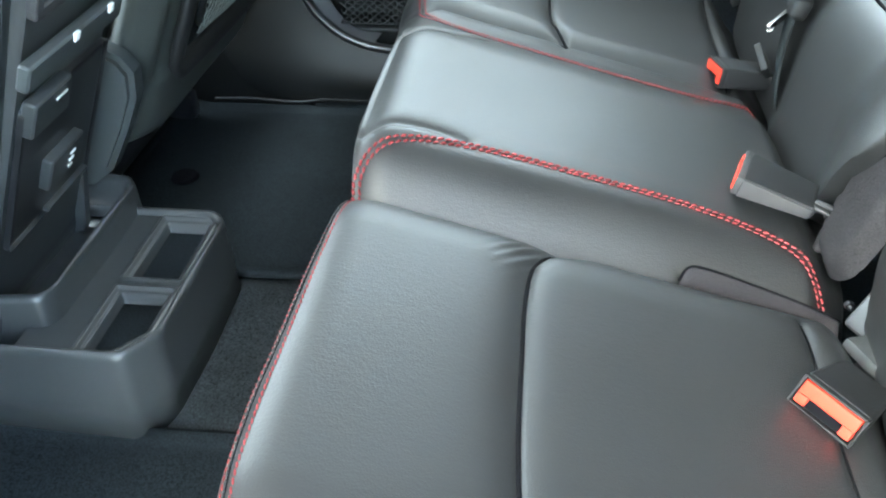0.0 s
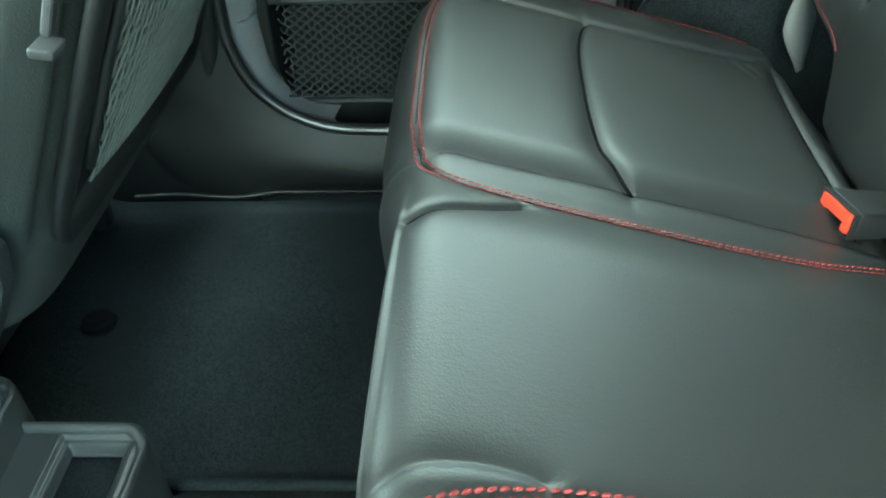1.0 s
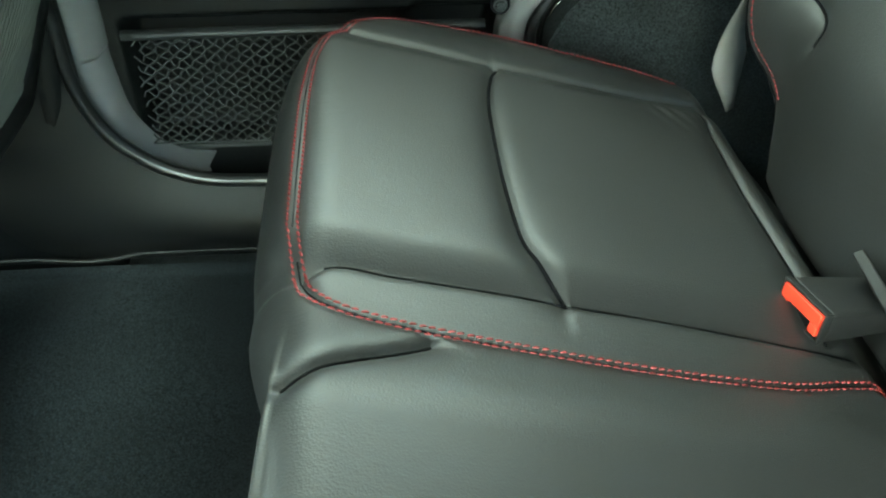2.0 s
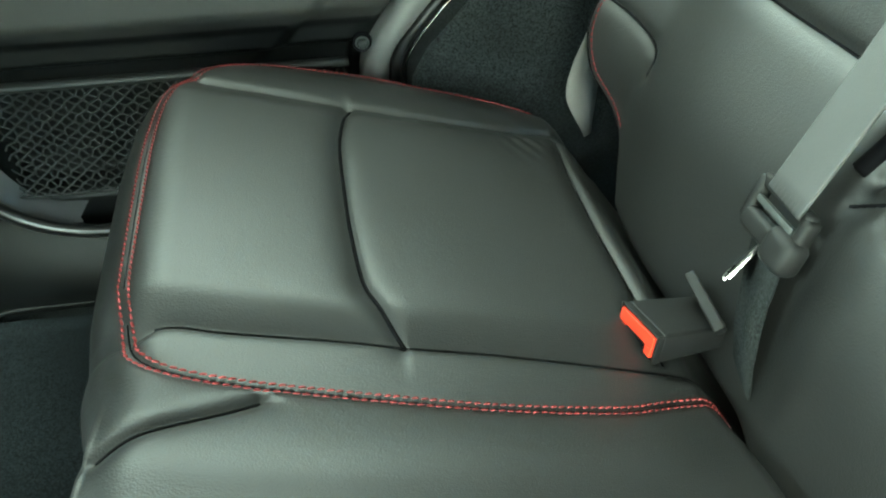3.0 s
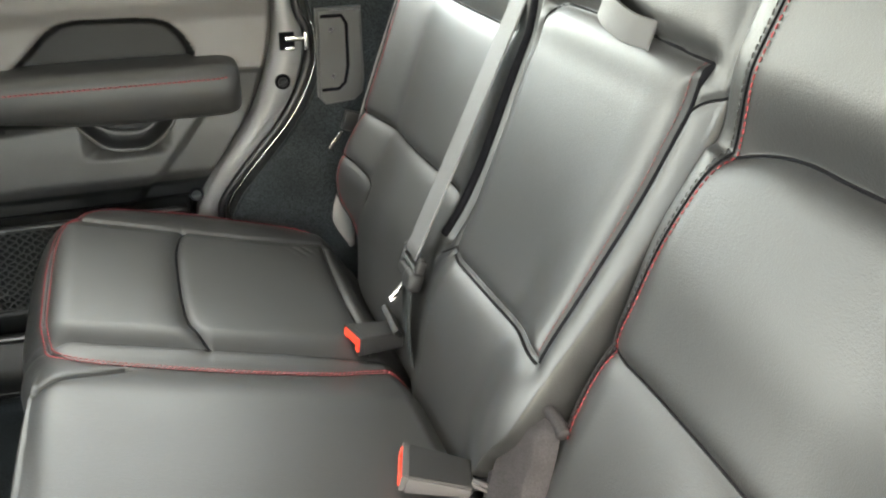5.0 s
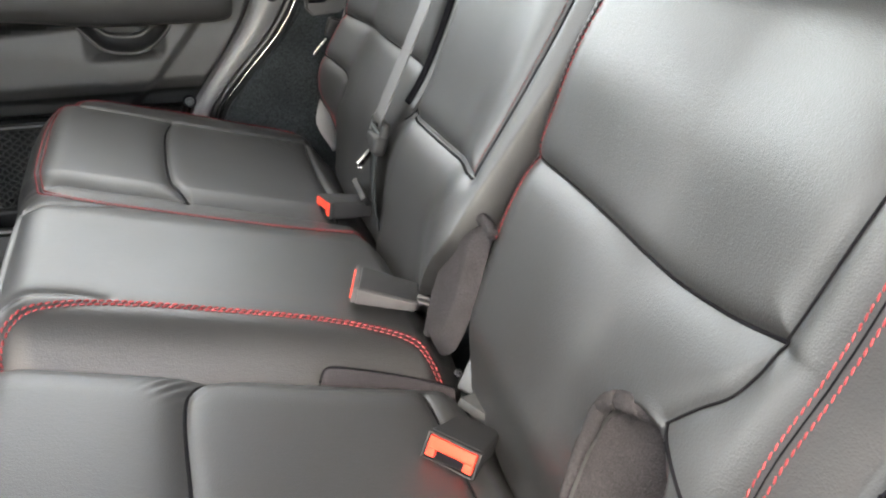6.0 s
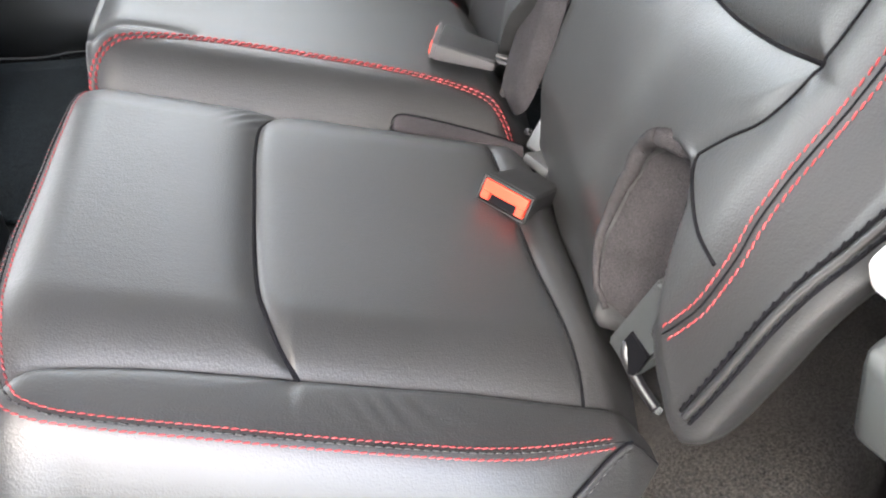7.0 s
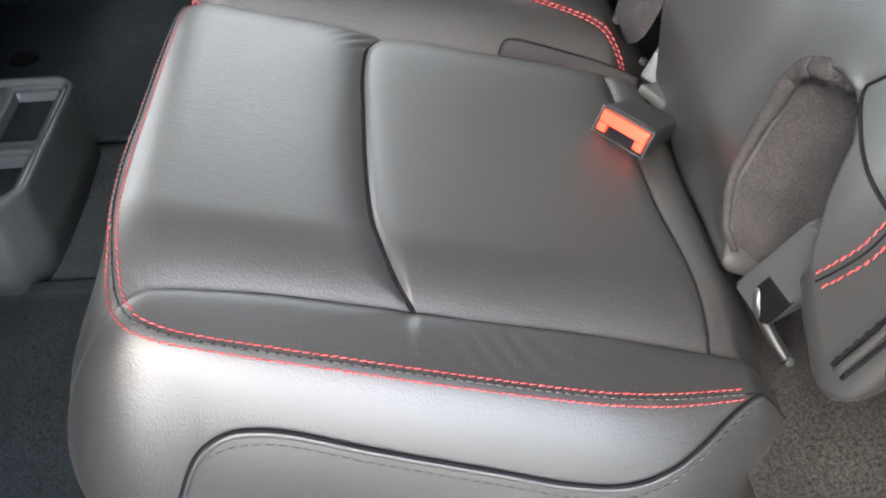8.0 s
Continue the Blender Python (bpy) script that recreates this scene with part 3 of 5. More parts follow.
stitches([(line, np.tile([0, -1, 0.3], (120, 1)))], far_door, THREAD, "armrest_stitching", "red thread", 0.006, 0.0014, 0.0014)
# pull cup under the armrest: an open dark bowl and its rim
CUP = spline([(-0.084, 0.476), (-0.064, 0.452), (-0.044, 0.434), (-0.015, 0.427), (0.017, 0.427), (0.042, 0.440), (0.063, 0.462), (0.070, 0.476)], 40)
vs = [(-0.008 + (x + 0.008) * k, y, 0.478 + (z - 0.478) * k) for k, y in ((1.0, 1.532), (0.9, 1.545), (0.75, 1.556), (0.4, 1.560), (0.02, 1.561)) for x, z in CUP]
fs = [(r * 40 + j, r * 40 + j + 1, (r + 1) * 40 + j + 1, (r + 1) * 40 + j) for r in range(4) for j in range(39)]
mesh_part("pull_cup", vs, fs, BUCKLE_BLACK, far_door, "black pull cup")
sweep([(x, 1.531, z) for x, z in CUP], 0.0032, DOOR_LIGHT, "cup_rim", far_door, "charcoal rim of the pull cup", up=(0, 1, 0))
vs = [(x * 0.72 - 0.002, y, 0.478 + (z - 0.478) * 0.5 + dz) for y, dz in ((1.536, -0.001), (1.536, 0.004), (1.548, 0.005)) for x, z in CUP]
fs = [(r * 40 + j, r * 40 + j + 1, (r + 1) * 40 + j + 1, (r + 1) * 40 + j) for r in range(2) for j in range(39)]
mesh_part("pull_grip", vs, fs, DOOR_LIGHT, far_door, "charcoal grip lip in the cup")


def net(name, parent, corner, du, dv, nu, nv, r, mat, label, sag=0.0, out=(0, -1, 0), warp=None):
    """A diamond net of cords over a parallelogram, bulged outwards by sag."""
    c, du, dv, out = [np.array(a, float) for a in (corner, du, dv, out)]
    vs, fs = [], []

    def at(u, v):
        if warp:
            u, v = warp(u, v)
        b = sag * 4 * min(max(u, 0), 1) * (1 - min(max(u, 0), 1)) * (0.4 + 0.6 * math.sin(math.pi * min(max(v, 0), 1)))
        return c + u * du + v * dv + b * out
    strands = []
    for s in (1, -1):
        for k in range(-nv, nu + nv):
            run = []
            for j in range(nv * 2 + 1):
                v = j / (nv * 2)
                u = (k + s * v * nv + 0.18 * math.sin(j * math.pi / 1.0 + k)) / nu
                if 0 <= u <= 1:
                    run.append(at(u, v) + out * (0.0006 * s))
            if len(run) > 1:
                strands.append(run)
    strands.append([at(u, 0.0) for u in np.linspace(0, 1, 30)])
    strands.append([at(u, 1.0) for u in np.linspace(0, 1, 30)])
    for run in strands:
        P = np.array(run)
        T = np.gradient(P, axis=0)
        T /= np.linalg.norm(T, axis=1)[:, None]
        S = np.cross(T, out)
        S /= np.linalg.norm(S, axis=1)[:, None]
        base = len(vs)
        for i in range(len(P)):
            for a, b in ((-1.3, 0), (0, 1), (1.3, 0), (0, -1)):
                vs.append(P[i] + r * (a * S[i] + b * out))
        for i in range(len(P) - 1):
            for k in range(4):
                fs.append((base + i * 4 + k, base + i * 4 + (k + 1) % 4, base + (i + 1) * 4 + (k + 1) % 4, base + (i + 1) * 4 + k))
    me = bpy.data.meshes.new(name)
    me.from_pydata([tuple(v) for v in vs], [], fs)
    me.materials.append(mat)
    me.polygons.foreach_set("use_smooth", [True] * len(me.polygons))
    ob = new(name, me)
    ob.parent = parent
    me.transform(Matrix.Translation(-parent.location))
    return tagged(ob, label, kind="stuff")


net("net_pocket", far_door, (-0.352, 1.556, 0.152), (0.42, 0, 0), (0, 0, 0.148), 26, 11, 0.0011, NET, "dark elastic net across the door pocket", 0.006)
sweep([(x, 1.549, 0.303) for x in np.linspace(-0.358, 0.07, 20)], 0.006, VINYL, "net_hem", far_door, "black elastic hem of the net", flat=1.3, up=(0, 1, 0))

# rear pillar trim on the far side
PILLAR = [(x + 0.020, z) for x, z in OUT[0:112:6]] + [(0.75, 0.78), (0.75, 0.0), (0.15, 0.0)]
outline_plate("pillar_carpet", PILLAR, 1.515, 1.56, CARPET, "black carpeted rear side trim", "trim")
cover = thing("striker_cover", "black plastic latch striker cover with screws", "latch cover", at=(0.35, 1.51, 0.56))
PL = [(0.309, 0.640), (0.385, 0.640), (0.387, 0.52), (0.383, 0.495), (0.368, 0.483), (0.318, 0.479), (0.306, 0.492)]
outline_plate("plate", PL, 1.500, 1.515, DOOR_LIGHT, "black plastic plate", parent=cover)
sweep([(0.316, 1.498, 0.628), (0.350, 1.498, 0.628), (0.358, 1.498, 0.615), (0.358, 1.498, 0.545), (0.352, 1.498, 0.517), (0.340, 1.498, 0.506), (0.312, 1.498, 0.506)], 0.0028, SEAM, "groove", cover, up=(0, 1, 0))
bolt((0.333, 1.499, 0.605), 0.004, cover, DARK_STEEL, name="screw")
bolt((0.333, 1.499, 0.527), 0.004, cover, DARK_STEEL, name="screw")
latch = thing("door_latch", "bright steel latch in the grey door edge", "door latch", at=(0.28, 1.545, 0.58))
bm = bmesh.new()
box(bm, (0.026, 0.006, 0.030), Matrix.Translation((0.266, 1.546, 0.582)), 0.002)
part("slot", bm, SEAM, latch, "dark latch slot")
bm = bmesh.new()
box(bm, (0.034, 0.006, 0.007), Matrix.Translation((0.280, 1.541, 0.586)), 0.002)
box(bm, (0.007, 0.008, 0.030), Matrix.Translation((0.297, 1.538, 0.582)), 0.002)
box(bm, (0.016, 0.006, 0.006), Matrix.Translation((0.270, 1.541, 0.570)), 0.002)
part("striker", bm, CHROME, latch, "bright steel striker bar", True)

# body shell that closes the cabin; unseen roof and near walls shape the light
slab("wall_far", (2.6, 0.03, 0.80), (-0.45, 1.64, 0.36), DOOR_SKIN, "dark lower body side", 0.002)
slab("wall_far_rail", (2.6, 0.05, 0.14), (-0.45, 1.62, 1.15), DOOR_SKIN, "dark roof rail", 0.002)
slab("pillar_far", (0.12, 0.05, 0.36), (-0.56, 1.62, 0.92), DOOR_SKIN, "dark door pillar", 0.002)
slab("pillar_rear_far", (0.40, 0.05, 0.36), (0.62, 1.62, 0.92), DOOR_SKIN, "dark rear pillar", 0.002)
slab("window_far", (0.92, 0.006, 0.32), (-0.04, 1.615, 0.92), GLASS, "lightly tinted far side window", 0).visible_shadow = False
slab("ceiling", (2.10, 1.66, 0.03), (-0.17, 0.82, 1.235), HEADLINER, "unseen grey headliner over the seats, bounces light down", 0.002)
slab("wall_rear", (0.03, 1.70, 0.90), (0.86, 0.80, 0.40), CARPET, "black carpeted rear cabin wall", 0.002)
slab("wall_rear_top", (0.03, 1.70, 0.10), (0.86, 0.80, 1.18), CARPET, "black trim over the rear window", 0.002)
slab("wall_front", (0.03, 1.70, 0.75), (-1.72, 0.80, 0.33), PLASTIC, "black dashboard wall", 0.002)
slab("sill_near", (0.9, 0.10, 0.10), (-0.12, 0.045, -0.03), PLASTIC, "black plastic door sill", 0.006)
slab("wall_near_front", (1.16, 0.04, 0.80), (-1.14, 0.02, 0.36), DOOR_SKIN, "unseen dark slab for the front door, blocks light", 0.002)
# out of view, placed to keep light off the bolster and wheel housing
slab("wall_near_rear", (0.56, 0.04, 1.30), (0.61, 0.0, 0.55), DOOR_SKIN, "unseen dark slab for the rear quarter panel, blocks light", 0.004)
slab("window_rear", (0.006, 1.60, 0.28), (0.86, 0.80, 0.99), GLASS, "lightly tinted rear window", 0).visible_shadow = False
# out of view, placed to keep light off the front corner of the seat
slab("wall_near_door", (0.06, 0.95, 1.35), (-0.56, -0.50, 0.52), DOOR_SKIN, "unseen dark slab for the open near door, blocks light", 0.01)
slab("rail_near", (2.6, 0.06, 0.12), (-0.45, 0.00, 1.17), DOOR_SKIN, "dark roof rail over the open door", 0.002)
slab("pillar_near", (0.10, 0.05, 1.2), (-0.51, 0.02, 0.55), DOOR_SKIN, "dark door pillar", 0.002)


# ---- rear seats ----
def flat_place(p, q, h):
    return np.stack([p, q, h], -1)


C, S_ = math.cos(radians(18.3)), math.sin(radians(18.3))


def back_place(p, q, h):
    # p: up along the backrest from its foot, h: out towards the sitter
    return np.stack([0.30 + p * S_ - h * C, q, 0.29 + p * C + h * S_], -1)


def ground_h(p):
    return 0.372 - 0.27 * p


NEAR_SEAM = [(0.062, 0.578), (0.046, 0.566), (0.034, 0.540), (0.030, 0.500), (0.030, 0.445), (0.031, 0.375), (0.034, 0.325), (0.039, 0.299), (0.048, 0.270), (0.058, 0.248)]
NEAR_FOLD = [(-0.103, 0.231), (-0.094, 0.240), (-0.078, 0.245), (-0.032, 0.249), (0.015, 0.249), (0.058, 0.248), (0.116, 0.247), (0.169, 0.246), (0.242, 0.240), (0.292, 0.236)]
NEAR_REAR = [(0.244, 0.56), (0.244, 0.45), (0.245, 0.377), (0.249, 0.327), (0.250, 0.277), (0.246, 0.239)]


def near_h(p, q):
    p, q = np.atleast_1d(p), np.atleast_1d(q)
    P = np.stack([p, q], 1)
    z = ground_h(p)
    z = z + 0.010 * step(q, 0.240, 0.305) * step(-q, -0.60, -0.53) - 0.008 * np.exp(-((q - 0.42) / 0.13) ** 2 - ((p - 0.13) / 0.12) ** 2)
    z = z - 0.010 * np.clip((-0.085 - p) / 0.03, 0, 1) ** 2
    z = z - 0.009 * np.clip((q - 0.555) / 0.032, 0, 1) ** 2 - 0.016 * np.clip((q - 0.576) / 0.011, 0, 1) ** 2
    z = z - 0.003 * np.clip((0.245 - q) / 0.05, 0, 1) ** 2
    z = z - deepest(crease(P, NEAR_SEAM, 0.009, 0.011, 0.005, 0), crease(P, NEAR_FOLD, 0.011, 0.004, 0.013, 1), crease(P, NEAR_REAR, 0.005, 0.004, 0.007, 0))
    # small puckers where the seams meet the edges
    z = z + 0.0009 * np.sin((q - 1.2 * p) * 420) * np.exp(-((p - 0.024) / 0.020) ** 2 - ((q - 0.556) / 0.022) ** 2)
    z = z + 0.0003 * np.sin((p + 0.7 * q) * 330 + 3 * np.sin(p * 60)) * np.exp(-((p - 0.12) / 0.045) ** 2 - ((q - 0.226) / 0.016) ** 2)
    z = z - 0.042 * step(p, 0.262, 0.312)
    return z


near_low = [(-0.098, 0.222), (-0.088, 0.211), (-0.06, 0.2035), (0.015, 0.1985), (0.077, 0.195), (0.14, 0.1925), (0.175, 0.1925), (0.21, 0.196), (0.25, 0.203), (0.300, 0.212)]
near_high = [(-0.112, 0.578), (-0.09, 0.584), (0.0, 0.587), (0.15, 0.588), (0.30, 0.588)]
near_front = [(-0.098, 0.222), (-0.107, 0.240), (-0.113, 0.270), (-0.1175, 0.309), (-0.119, 0.355), (-0.118, 0.401), (-0.117, 0.474), (-0.115, 0.53), (-0.112, 0.578)]
near_rear = [(0.300, 0.212), (0.315, 0.30), (0.318, 0.45), (0.30, 0.588)]
near_cushion = thing("rear_seat", "black leather single rear seat with red double stitching", "car seat", "rear seats", at=(0.1, 0.39, 0.1))
near = Pad(near_low, near_high, near_front, near_rear, near_h, flat_place,
           lambda p, q: 0.004 + 0.040 * step(-q, -0.30, -0.21) * step(-p, -0.34, -0.20) + 0.018 * step(-p, 0.06, 0.10) * step(-q, -0.58, -0.48),
           lambda p, q: 0.29 - 0.02 * p, 0.03)
near.build("cushion_cover", LEATHER, near_cushion, na=230, nb=230)
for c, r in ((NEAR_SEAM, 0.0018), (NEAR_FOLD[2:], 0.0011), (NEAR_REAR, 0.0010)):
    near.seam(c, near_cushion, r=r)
edge = near_low[::-1] + near_front[1:]
near.seam(edge, near_cushion, 200, 0.0005, -0.0001)
sewn = [(0.258, 0.2045)] + edge[2:]
top_row = near.row(sewn, 0.0034)
low_row = near.skirt_row(sewn, 0.031)
stitches([top_row, low_row], near_cushion, THREAD, label="red double stitching", stitch=0.0046, gap=0.0006, r=0.00066, skew=0.2)
stitches([near.row(sewn, -0.0006, 0.0003)], near_cushion, BLACK_THREAD, "centre_stitching", "black thread in the seam", 0.0042, 0.0016, 0.0008)
# piped lower side panel
LOWP = [(0.268, 0.02), (0.25, 0.08), (0.224, 0.17), (0.20, 0.24), (0.175, 0.28), (0.14, 0.285), (0.10, 0.27), (0.03, 0.25), (-0.01, 0.235), (-0.03, 0.24), (-0.045, 0.26), (-0.058, 0.31),
        (-0.066, 0.38), (-0.074, 0.50), (-0.080, 0.62)]


def on_skirt(pad, edge, pts, n=140):
    """Places on the skirt under an edge, from pairs of p and depth."""
    E = spline(edge, 240)
    T = np.linspace(0, 1, 120)
    G = pad.skirt(E, T)
    if E[0, 0] > E[-1, 0]:
        E, G = E[::-1], G[:, ::-1]
    out = []
    for p, t in spline(pts, n):
        i, f = np.interp(p, E[:, 0], np.arange(len(E))), t * 119
        i0, f0 = int(min(i, 238)), int(min(f, 118))
        a, b = i - i0, f - f0
        out.append((1 - b) * ((1 - a) * G[f0, i0] + a * G[f0, i0 + 1]) + b * ((1 - a) * G[f0 + 1, i0] + a * G[f0 + 1, i0 + 1]))
    return np.array(out)


W = on_skirt(near, near_low, LOWP)
sweep(W, 0.0022, VINYL, "piping", near_cushion, "black piping of the side panel", n=8, up=(0, 1, 0))
sweep(W + [0, -0.0004, 0.0034], 0.0013, SEAM, "seam", near_cushion, n=6, up=(0, 1, 0))
W2 = on_skirt(near, near_low, [(p - 0.002 * (k > 10), t + 0.028) for k, (p, t) in enumerate(LOWP)])
stitches([(W2, np.tile([0, -1, 0.2], (len(W2), 1)))], near_cushion, BLACK_THREAD, "side_stitching", "dark thread", 0.005, 0.002, 0.0006)

# the wide cushion: middle and far place
MID_ST = [(0.280, 0.612), (0.271, 0.630), (0.252, 0.647), (0.203, 0.661), (0.155, 0.667), (0.106, 0.668), (0.008, 0.667), (-0.049, 0.660), (-0.085, 0.648), (-0.105, 0.634), (-0.114, 0.618), (-0.112, 0.600)]
FAR_ST = [(0.292, 0.955), (0.242, 0.946), (0.195, 0.935), (0.117, 0.931), (0.046, 0.934), (-0.028, 0.940), (-0.066, 0.946), (-0.088, 0.953), (-0.101, 0.964), (-0.108, 0.978), (-0.112, 1.000)]
FAR_FOLD = [(-0.108, 0.981), (-0.095, 0.992), (-0.079, 0.995), (-0.052, 0.993), (0.018, 0.993), (0.062, 0.991), (0.132, 0.990), (0.232, 0.983), (0.29, 0.975)]
FAR_SEAM = [(0.054, 1.328), (0.045, 1.296), (0.038, 1.246), (0.036, 1.171), (0.036, 1.115), (0.039, 1.055), (0.047, 1.029), (0.060, 0.992)]
FAR_SIDE = [(-0.085, 1.345), (-0.078, 1.338), (-0.008, 1.336), (0.100, 1.333), (0.217, 1.334), (0.285, 1.343)]
FAR_REAR = [(0.262, 1.32), (0.257, 1.264), (0.254, 1.166), (0.254, 1.092), (0.253, 1.03), (0.25, 0.99)]
NOTCH = [(-0.033, 0.930), (-0.051, 0.919), (-0.079, 0.904), (-0.097, 0.893), (-0.112, 0.880)]
NOTCH2 = [(-0.029, 0.672), (-0.046, 0.677), (-0.070, 0.677), (-0.092, 0.672), (-0.107, 0.663), (-0.118, 0.654)]


def bench_h(p, q):
    p, q = np.atleast_1d(p), np.atleast_1d(q)
    P = np.stack([p, q], 1)
    z = ground_h(p)
    z = z + 0.0195 * step(q, 0.583, 0.668) * step(-q, -0.965, -0.86)
    z = z - 0.040 * np.clip((0.652 - q) / 0.064, 0, 1) ** 1.9
    z = z + 0.006 * step(q, 0.992, 1.03) * step(-q, -1.335, -1.30) - 0.006 * np.exp(-((q - 1.17) / 0.12) ** 2 - ((p - 0.13) / 0.12) ** 2)
    z = z - 0.012 * np.clip((-0.085 - p) / 0.03, 0, 1) ** 2
    z = z - 0.012 * np.clip((q - 1.36) / 0.06, 0, 1) ** 1.6
    z = z - deepest(crease(P, FAR_SEAM, 0.009, 0.011, 0.005, 0), crease(P, FAR_FOLD, 0.007, 0.004, 0.011, 1), crease(P, FAR_SIDE, 0.005, 0.010, 0.004, 1),
                    crease(P, FAR_REAR, 0.006, 0.006, 0.006, 0), crease(P, NOTCH, 0.009, 0.007, 0.005, 1), crease(P, NOTCH2, 0.005, 0.005, 0.006, 1),
                    crease(P, FAR_ST, 0.003, 0.006, 0.006, 1), crease(P, MID_ST, 0.002, 0.006, 0.006, 1))
    z = z + 0.0009 * np.sin((p + 0.6 * q) * 360) * np.exp(-((p - 0.225) / 0.022) ** 2 - ((q - 1.31) / 0.03) ** 2)
    return z - 0.042 * step(p, 0.262, 0.312)


bench_low = [(-0.110, 0.590), (-0.08, 0.589), (0.0, 0.588), (0.15, 0.589), (0.30, 0.592)]
bench_front = [(-0.110, 0.590), (-0.118, 0.62), (-0.120, 0.70), (-0.120, 0.80), (-0.117, 0.90), (-0.114, 0.98), (-0.116, 1.03), (-0.117, 1.10), (-0.117, 1.20), (-0.113, 1.265), (-0.105, 1.301), (-0.097, 1.325), (-0.086, 1.347)]
bench_high = [(-0.086, 1.347), (-0.072, 1.368), (-0.052, 1.389), (-0.030, 1.405), (0.006, 1.421), (0.06, 1.428), (0.113, 1.427), (0.17, 1.417), (0.215, 1.403), (0.255, 1.378), (0.30, 1.34)]
bench_rear = [(0.30, 0.592), (0.318, 0.75), (0.318, 1.0), (0.318, 1.2), (0.30, 1.34)]
bench_cushion = thing("rear_seat", "wide black leather rear bench with folding armrest and red stitching", "car seat", "rear seats", at=(0.1, 1.0, 0.1))
bench = Pad(bench_low, bench_high, bench_front, bench_rear, bench_h, flat_place,
            lambda p, q: 0.003 + step(-p, 0.05, 0.10) * (0.001 * step(q, 0.60, 0.70) + 0.026 * step(q, 0.87, 0.97)) + 0.006 * step(q, 1.30, 1.38),
            lambda p, q: 0.29 - 0.02 * p, 0.04, 0.28)
bench.build("cushion_cover", LEATHER, bench_cushion, na=210, nb=340)
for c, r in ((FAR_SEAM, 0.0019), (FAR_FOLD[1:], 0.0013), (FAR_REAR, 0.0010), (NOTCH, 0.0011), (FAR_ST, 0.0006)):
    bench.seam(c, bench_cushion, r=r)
far_edge = [c for c in bench_front if c[1] > 1.0] + bench_high[1:-1]
bench.seam(far_edge, bench_cushion, 160, 0.0007, -0.0003)
stitches([bench.row(MID_ST, 0.0029, 0.0002), bench.row(MID_ST, -0.0029, 0.0002)], bench_cushion, THREAD, "edge_stitching", "red double stitching", 0.0056, 0.0009, 0.00125, skew=0.28)
stitches([bench.row(FAR_ST[:-1] + far_edge, 0.0036, 0.0011), bench.row(FAR_ST[:-1] + far_edge[:1], -0.0036, 0.0011), bench.skirt_row(far_edge, 0.024)],
         bench_cushion, THREAD, "far_stitching", "red double stitching", 0.0048, 0.0010, 0.00092, skew=0.22)
# solid dark tube in place of the shade between the cushions
sweep([(x, 0.5885, ground_h(x) - 0.033) for x in np.linspace(-0.105, 0.30, 60)], 0.0045, SEAM, "seam_gap_shade", bench_cushion, "dark tube painting the shade in the gap beside the cushion")
# cloth flap on the inner side of the wide cushion
vs, fs = [], []
FL = spline([(0.152, 0.002), (0.157, 0.016), (0.168, 0.020), (0.20, 0.018), (0.25, 0.012), (0.285, 0.004)], 40)
for x, h in FL:
    for k in range(9):
        u = k / 8
        vs.append((x, 0.586 - 0.006 * math.sin(u * math.pi) + 0.004 * (1 - u), ground_h(x) - 0.028 + (h + 0.012) * (1 - u) - 0.03 * u + 0.006))
for i in range(39):
    for k in range(8):
        fs.append((i * 9 + k, (i + 1) * 9 + k, (i + 1) * 9 + k + 1, i * 9 + k + 1))
sweep([(x, 0.5895, ground_h(x) - 0.028 + h + 0.018) for x, h in FL], 0.0012, SEAM, "flap_edge", bench_cushion, "dark flap edge", n=6, up=(0, 1, 0))
mesh_part("cloth_flap", vs, fs, CLOTH, bench_cushion, "dark cloth flap")

# ---- backrests ----
def pz(z):
    return (z - 0.29) / C


NB_LOW = [(pz(0.515), 0.62), (pz(0.516), 0.557), (pz(0.516), 0.46), (pz(0.514), 0.368), (pz(0.524), 0.29), (pz(0.537), 0.229)]
NB_UP = [(pz(0.690), 0.592), (pz(0.702), 0.56), (pz(0.708), 0.523), (pz(0.708), 0.471), (pz(0.711), 0.328), (pz(0.712), 0.24)]
NB_RIGHT = [(pz(0.457), 0.273), (pz(0.479), 0.255), (pz(0.498), 0.238), (pz(0.520), 0.230), (pz(0.540), 0.2275), (pz(0.567), 0.224), (pz(0.600), 0.219), (pz(0.633), 0.215), (pz(0.720), 0.205), (pz(0.800), 0.20)]


